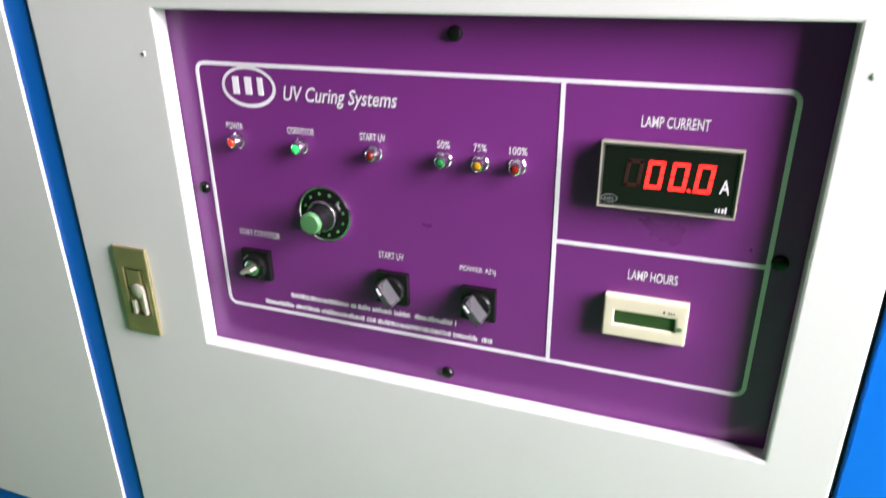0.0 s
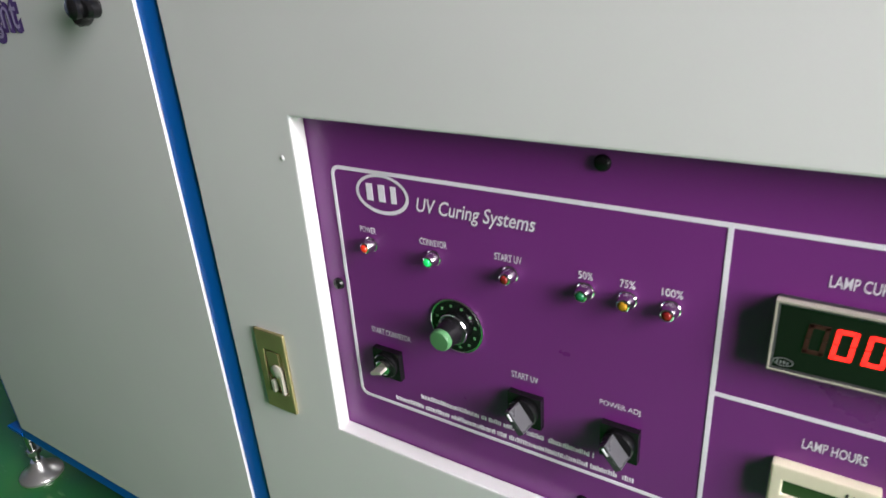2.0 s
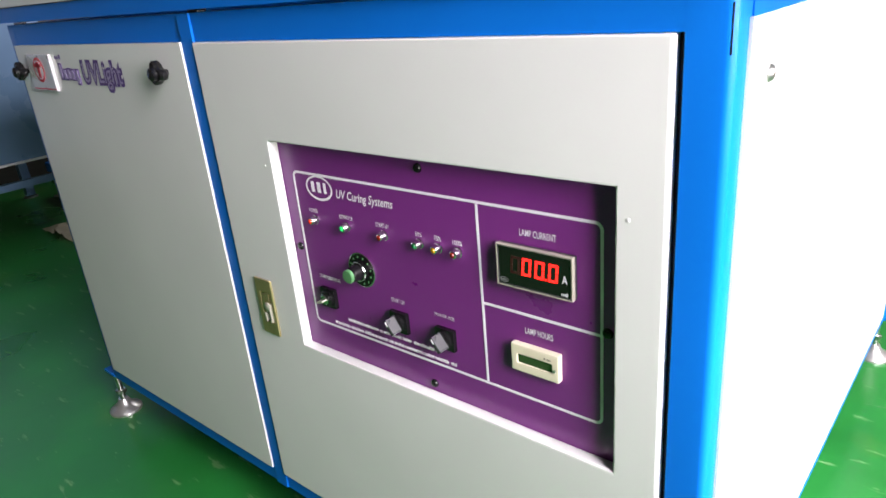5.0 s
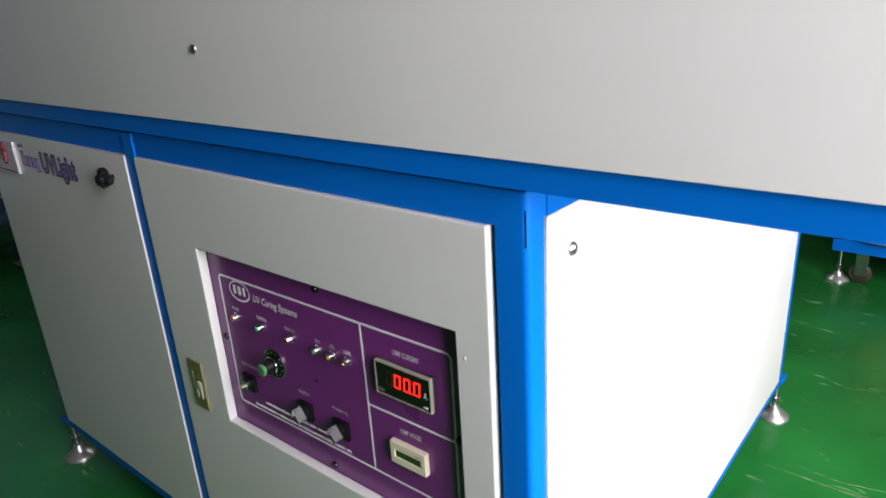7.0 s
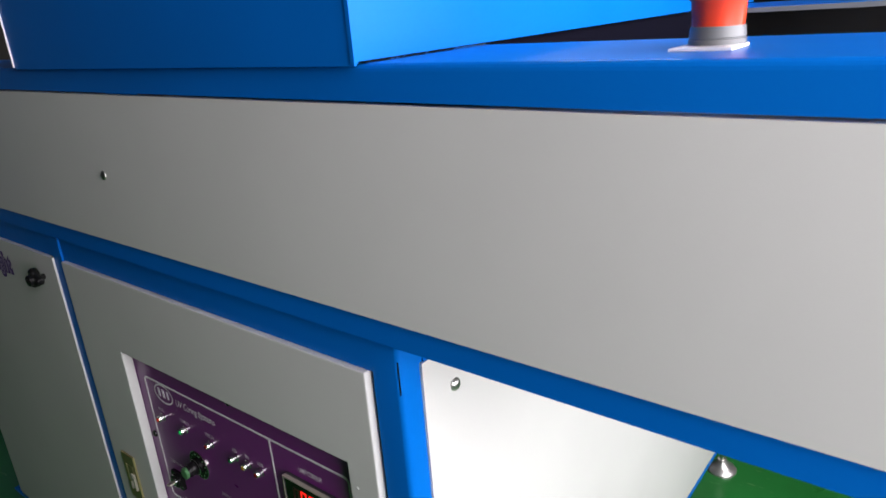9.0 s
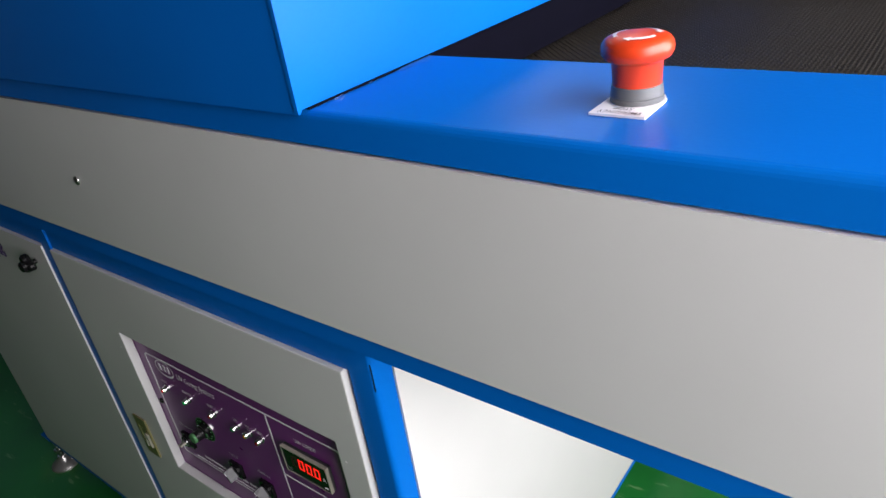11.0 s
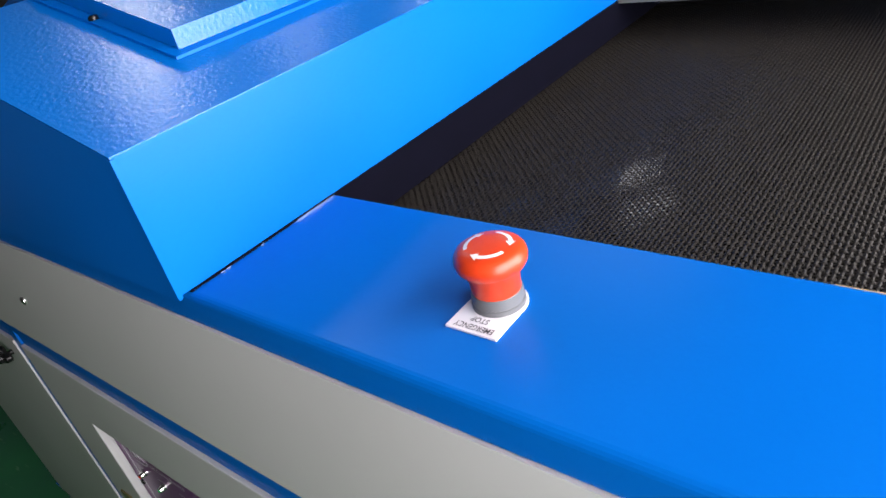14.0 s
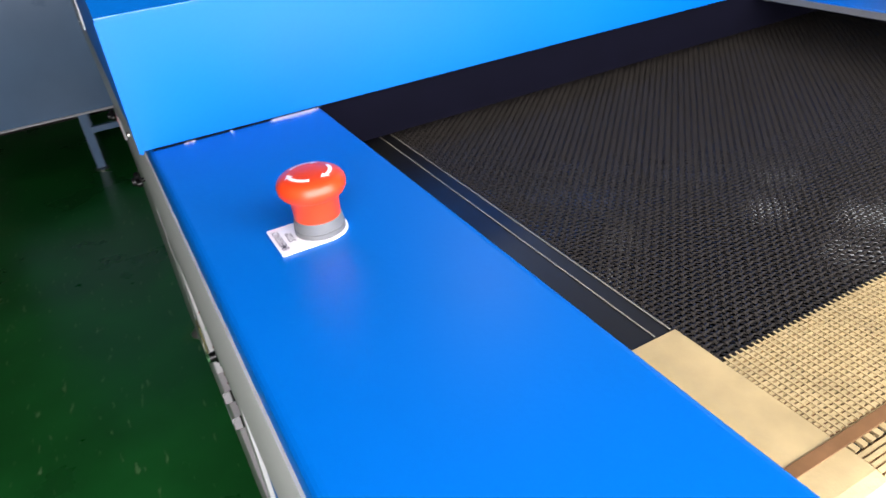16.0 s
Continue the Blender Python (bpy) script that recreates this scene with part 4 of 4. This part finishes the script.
cbx = thing("cardboard_box", (0.25, 1.94, 0.152), "tall tan cardboard box with open top flaps", "box")
part("carton", plate_with_hole(0.080, 0.42, 0.152, 0.44, (0.086, 0.414, 0.157, 0.434), 1.82, 2.06, 0.002), CARD, cbx)
part("front_panel", bx(0.081, 0.419, 1.815, 1.8195, 0.153, 0.438, 0.001), CARD, cbx)
part("flap", prism([(0.082, 0.4405), (0.23, 0.4405), (0.20, 0.448), (0.055, 0.462)], 1.83, 2.04), CARD, cbx)
dc = thing("dark_crate", (0.5, 2.45, 0), "dark brown oily wooden crate standing behind the bench", "crate")
part("crate_body", bx(-0.30, 1.06, 2.37, 2.50, 0.10, 0.86, 0.004), DARK_JUNK, dc)
part("base", bx(-0.31, 1.07, 2.365, 2.505, 0.0, 0.0998, 0.004), DARK_JUNK, dc)
for k in range(6):
    part("slat", bx(-0.29, 1.05, 2.352, 2.3698, 0.13 + 0.12 * k, 0.225 + 0.12 * k, 0.002), DARK_JUNK, dc)
cst = thing("caster_wheel", (0.03, 1.83, 0), "small dark caster wheel under the bench", "caster")
part("wheel", lathe([(0.024, -0.009), (0.030, -0.006), (0.030, 0.006), (0.024, 0.009)], (0.045, 1.83, 0.03), "y", 28), DARK_JUNK, cst, smooth=True)
part("fork", bx(0.030, 0.060, 1.818, 1.8205, 0.025, 0.0995, 0.001), STEEL, cst)
part("fork", bx(0.030, 0.060, 1.8395, 1.842, 0.025, 0.0995, 0.001), STEEL, cst)
pst = thing("grey_post", (0.10, 2.55, 0), "grey-green painted steel post", "post")
part("shaft", bx(0.07, 0.12, 2.52, 2.57, 0.006, 2.4, 0.004), DUCT_GREY, pst)
part("foot_plate", bx(0.03, 0.16, 2.48, 2.61, 0.0, 0.0058, 0.001), DUCT_GREY, pst)
pipe = thing("suction_pipe", (-0.012, 1.90, 0.14), "dark grey upright suction pipe", "pipe")
bm = lathe([(0.028, 0.0), (0.028, 0.17), (0.032, 0.172), (0.032, 0.20), (0.028, 0.202), (0.028, 0.62)], (0, 0, 0), n=28)
bmesh.ops.rotate(bm, verts=bm.verts, cent=(0, 0, 0), matrix=Matrix.Rotation(radians(1), 3, "Y"))
bmesh.ops.translate(bm, verts=bm.verts, vec=(-0.010, 1.905, 0.1405))
part("tube", bm, DUCT_GREY, pipe, smooth=True)
sh = thing("storage_rack", (0.3, 3.0, 0), "dark loaded storage rack in deep shade", "rack")
for x in (-1.6, -0.3, 1.0):
    part("upright", bx(x, x + 0.05, 2.80, 2.85, 0, 1.9, 0.003), DARK_JUNK, sh)
for z in (0.10, 0.55, 1.0, 1.45):
    part("shelf_board", bx(-1.54, 0.99, 2.83, 3.22, z, z + 0.03, 0.002), DARK_JUNK, sh)
rnd = random.Random(4)
for z in (0.131, 0.581, 1.031):
    x = -1.5
    while x < 0.6:
        w, hh = rnd.uniform(0.12, 0.34), rnd.uniform(0.12, 0.33)
        cr = thing("stored_carton", (x + w / 2, 3.0, z), "dusty brown carton on the dark rack", "carton", "cartons on the rack")
        part("carton_body", bx(x, x + w, 2.87, 3.15, z, z + hh, 0.004), CARD if rnd.random() < 0.45 else DARK_JUNK, cr)
        part("tape_strip", bx(x + w * 0.42, x + w * 0.58, 2.868, 3.0, z + hh + 0.0003, z + hh + 0.0012, 0), TAN_DARK, cr)
        x += w + rnd.uniform(0.02, 0.15)

fm = thing("side_machine", (-2.95, 0.1, 0), "pale blue-grey sheet metal machine on thin legs", "machine")
part("housing", bx(-3.25, -2.62, -0.55, 0.62, 0.27, 1.35, 0.006), BLUE_GREY, fm)
part("base_edge", bx(-3.26, -2.61, -0.56, 0.63, 0.262, 0.2695, 0.002), TAG, fm)
for x in (-3.22, -2.66):
    for y in (-0.13, 0.58):
        part("leg", bx(x, x + 0.035, y, y + 0.035, 0.012, 0.2615, 0.002), BLUE_GREY, fm)
        part("foot_pad", lathe([(0.03, 0.0), (0.03, 0.006), (0.012, 0.0118)], (x + 0.0175, y + 0.0175, 0), n=20), STEEL, fm, smooth=True)
part("stretcher", bx(-2.655, -2.63, -0.0945, 0.5795, 0.17, 0.195, 0.002), BLUE_GREY, fm)
cf = thing("blue_frame", (-2.3, 0.9, 0), "blue steel frame with a low dark tray", "frame")
part("rail", bx(-2.62, -2.58, 0.66, 1.7, 0.115, 0.155, 0.003), BLUE, cf)
part("rail", bx(-3.1, -2.6205, 0.66, 0.70, 0.115, 0.155, 0.003), BLUE, cf)
part("upright", bx(-2.62, -2.58, 1.10, 1.22, 0.1555, 1.4, 0.003), BLUE, cf)
part("tray", bx(-3.1, -2.63, 0.705, 1.68, 0.13, 0.15, 0.002), DARK_JUNK, cf)
for x, y in ((-2.60, 0.68), (-2.60, 1.68), (-3.08, 0.68)):
    part("leg", lathe([(0.03, 0.0), (0.03, 0.005), (0.012, 0.012), (0.010, 0.116)], (x, y, 0), n=20), STEEL, cf, smooth=True)
ra = thing("dirty_rag", (-2.50, 0.62, 0), "crumpled pale rag on the green floor", "rag")
bm = bmesh.new()
N = 14
grid = [[bm.verts.new((-2.62 + 0.02 * i, 0.42 + 0.028 * j, 0.004 + 0.03 * abs(noise.noise(Vector((i * 0.35, j * 0.4, 2.0)))) * (1 - (2 * i / N - 1) ** 2) * 2)) for j in range(N + 1)] for i in range(N + 1)]
for i in range(N):
    for j in range(N):
        bm.faces.new((grid[i][j], grid[i + 1][j], grid[i + 1][j + 1], grid[i][j + 1]))
bmesh.ops.solidify(bm, geom=bm.faces[:], thickness=0.003)
part("cloth", bm, CREAM, ra, smooth=True)
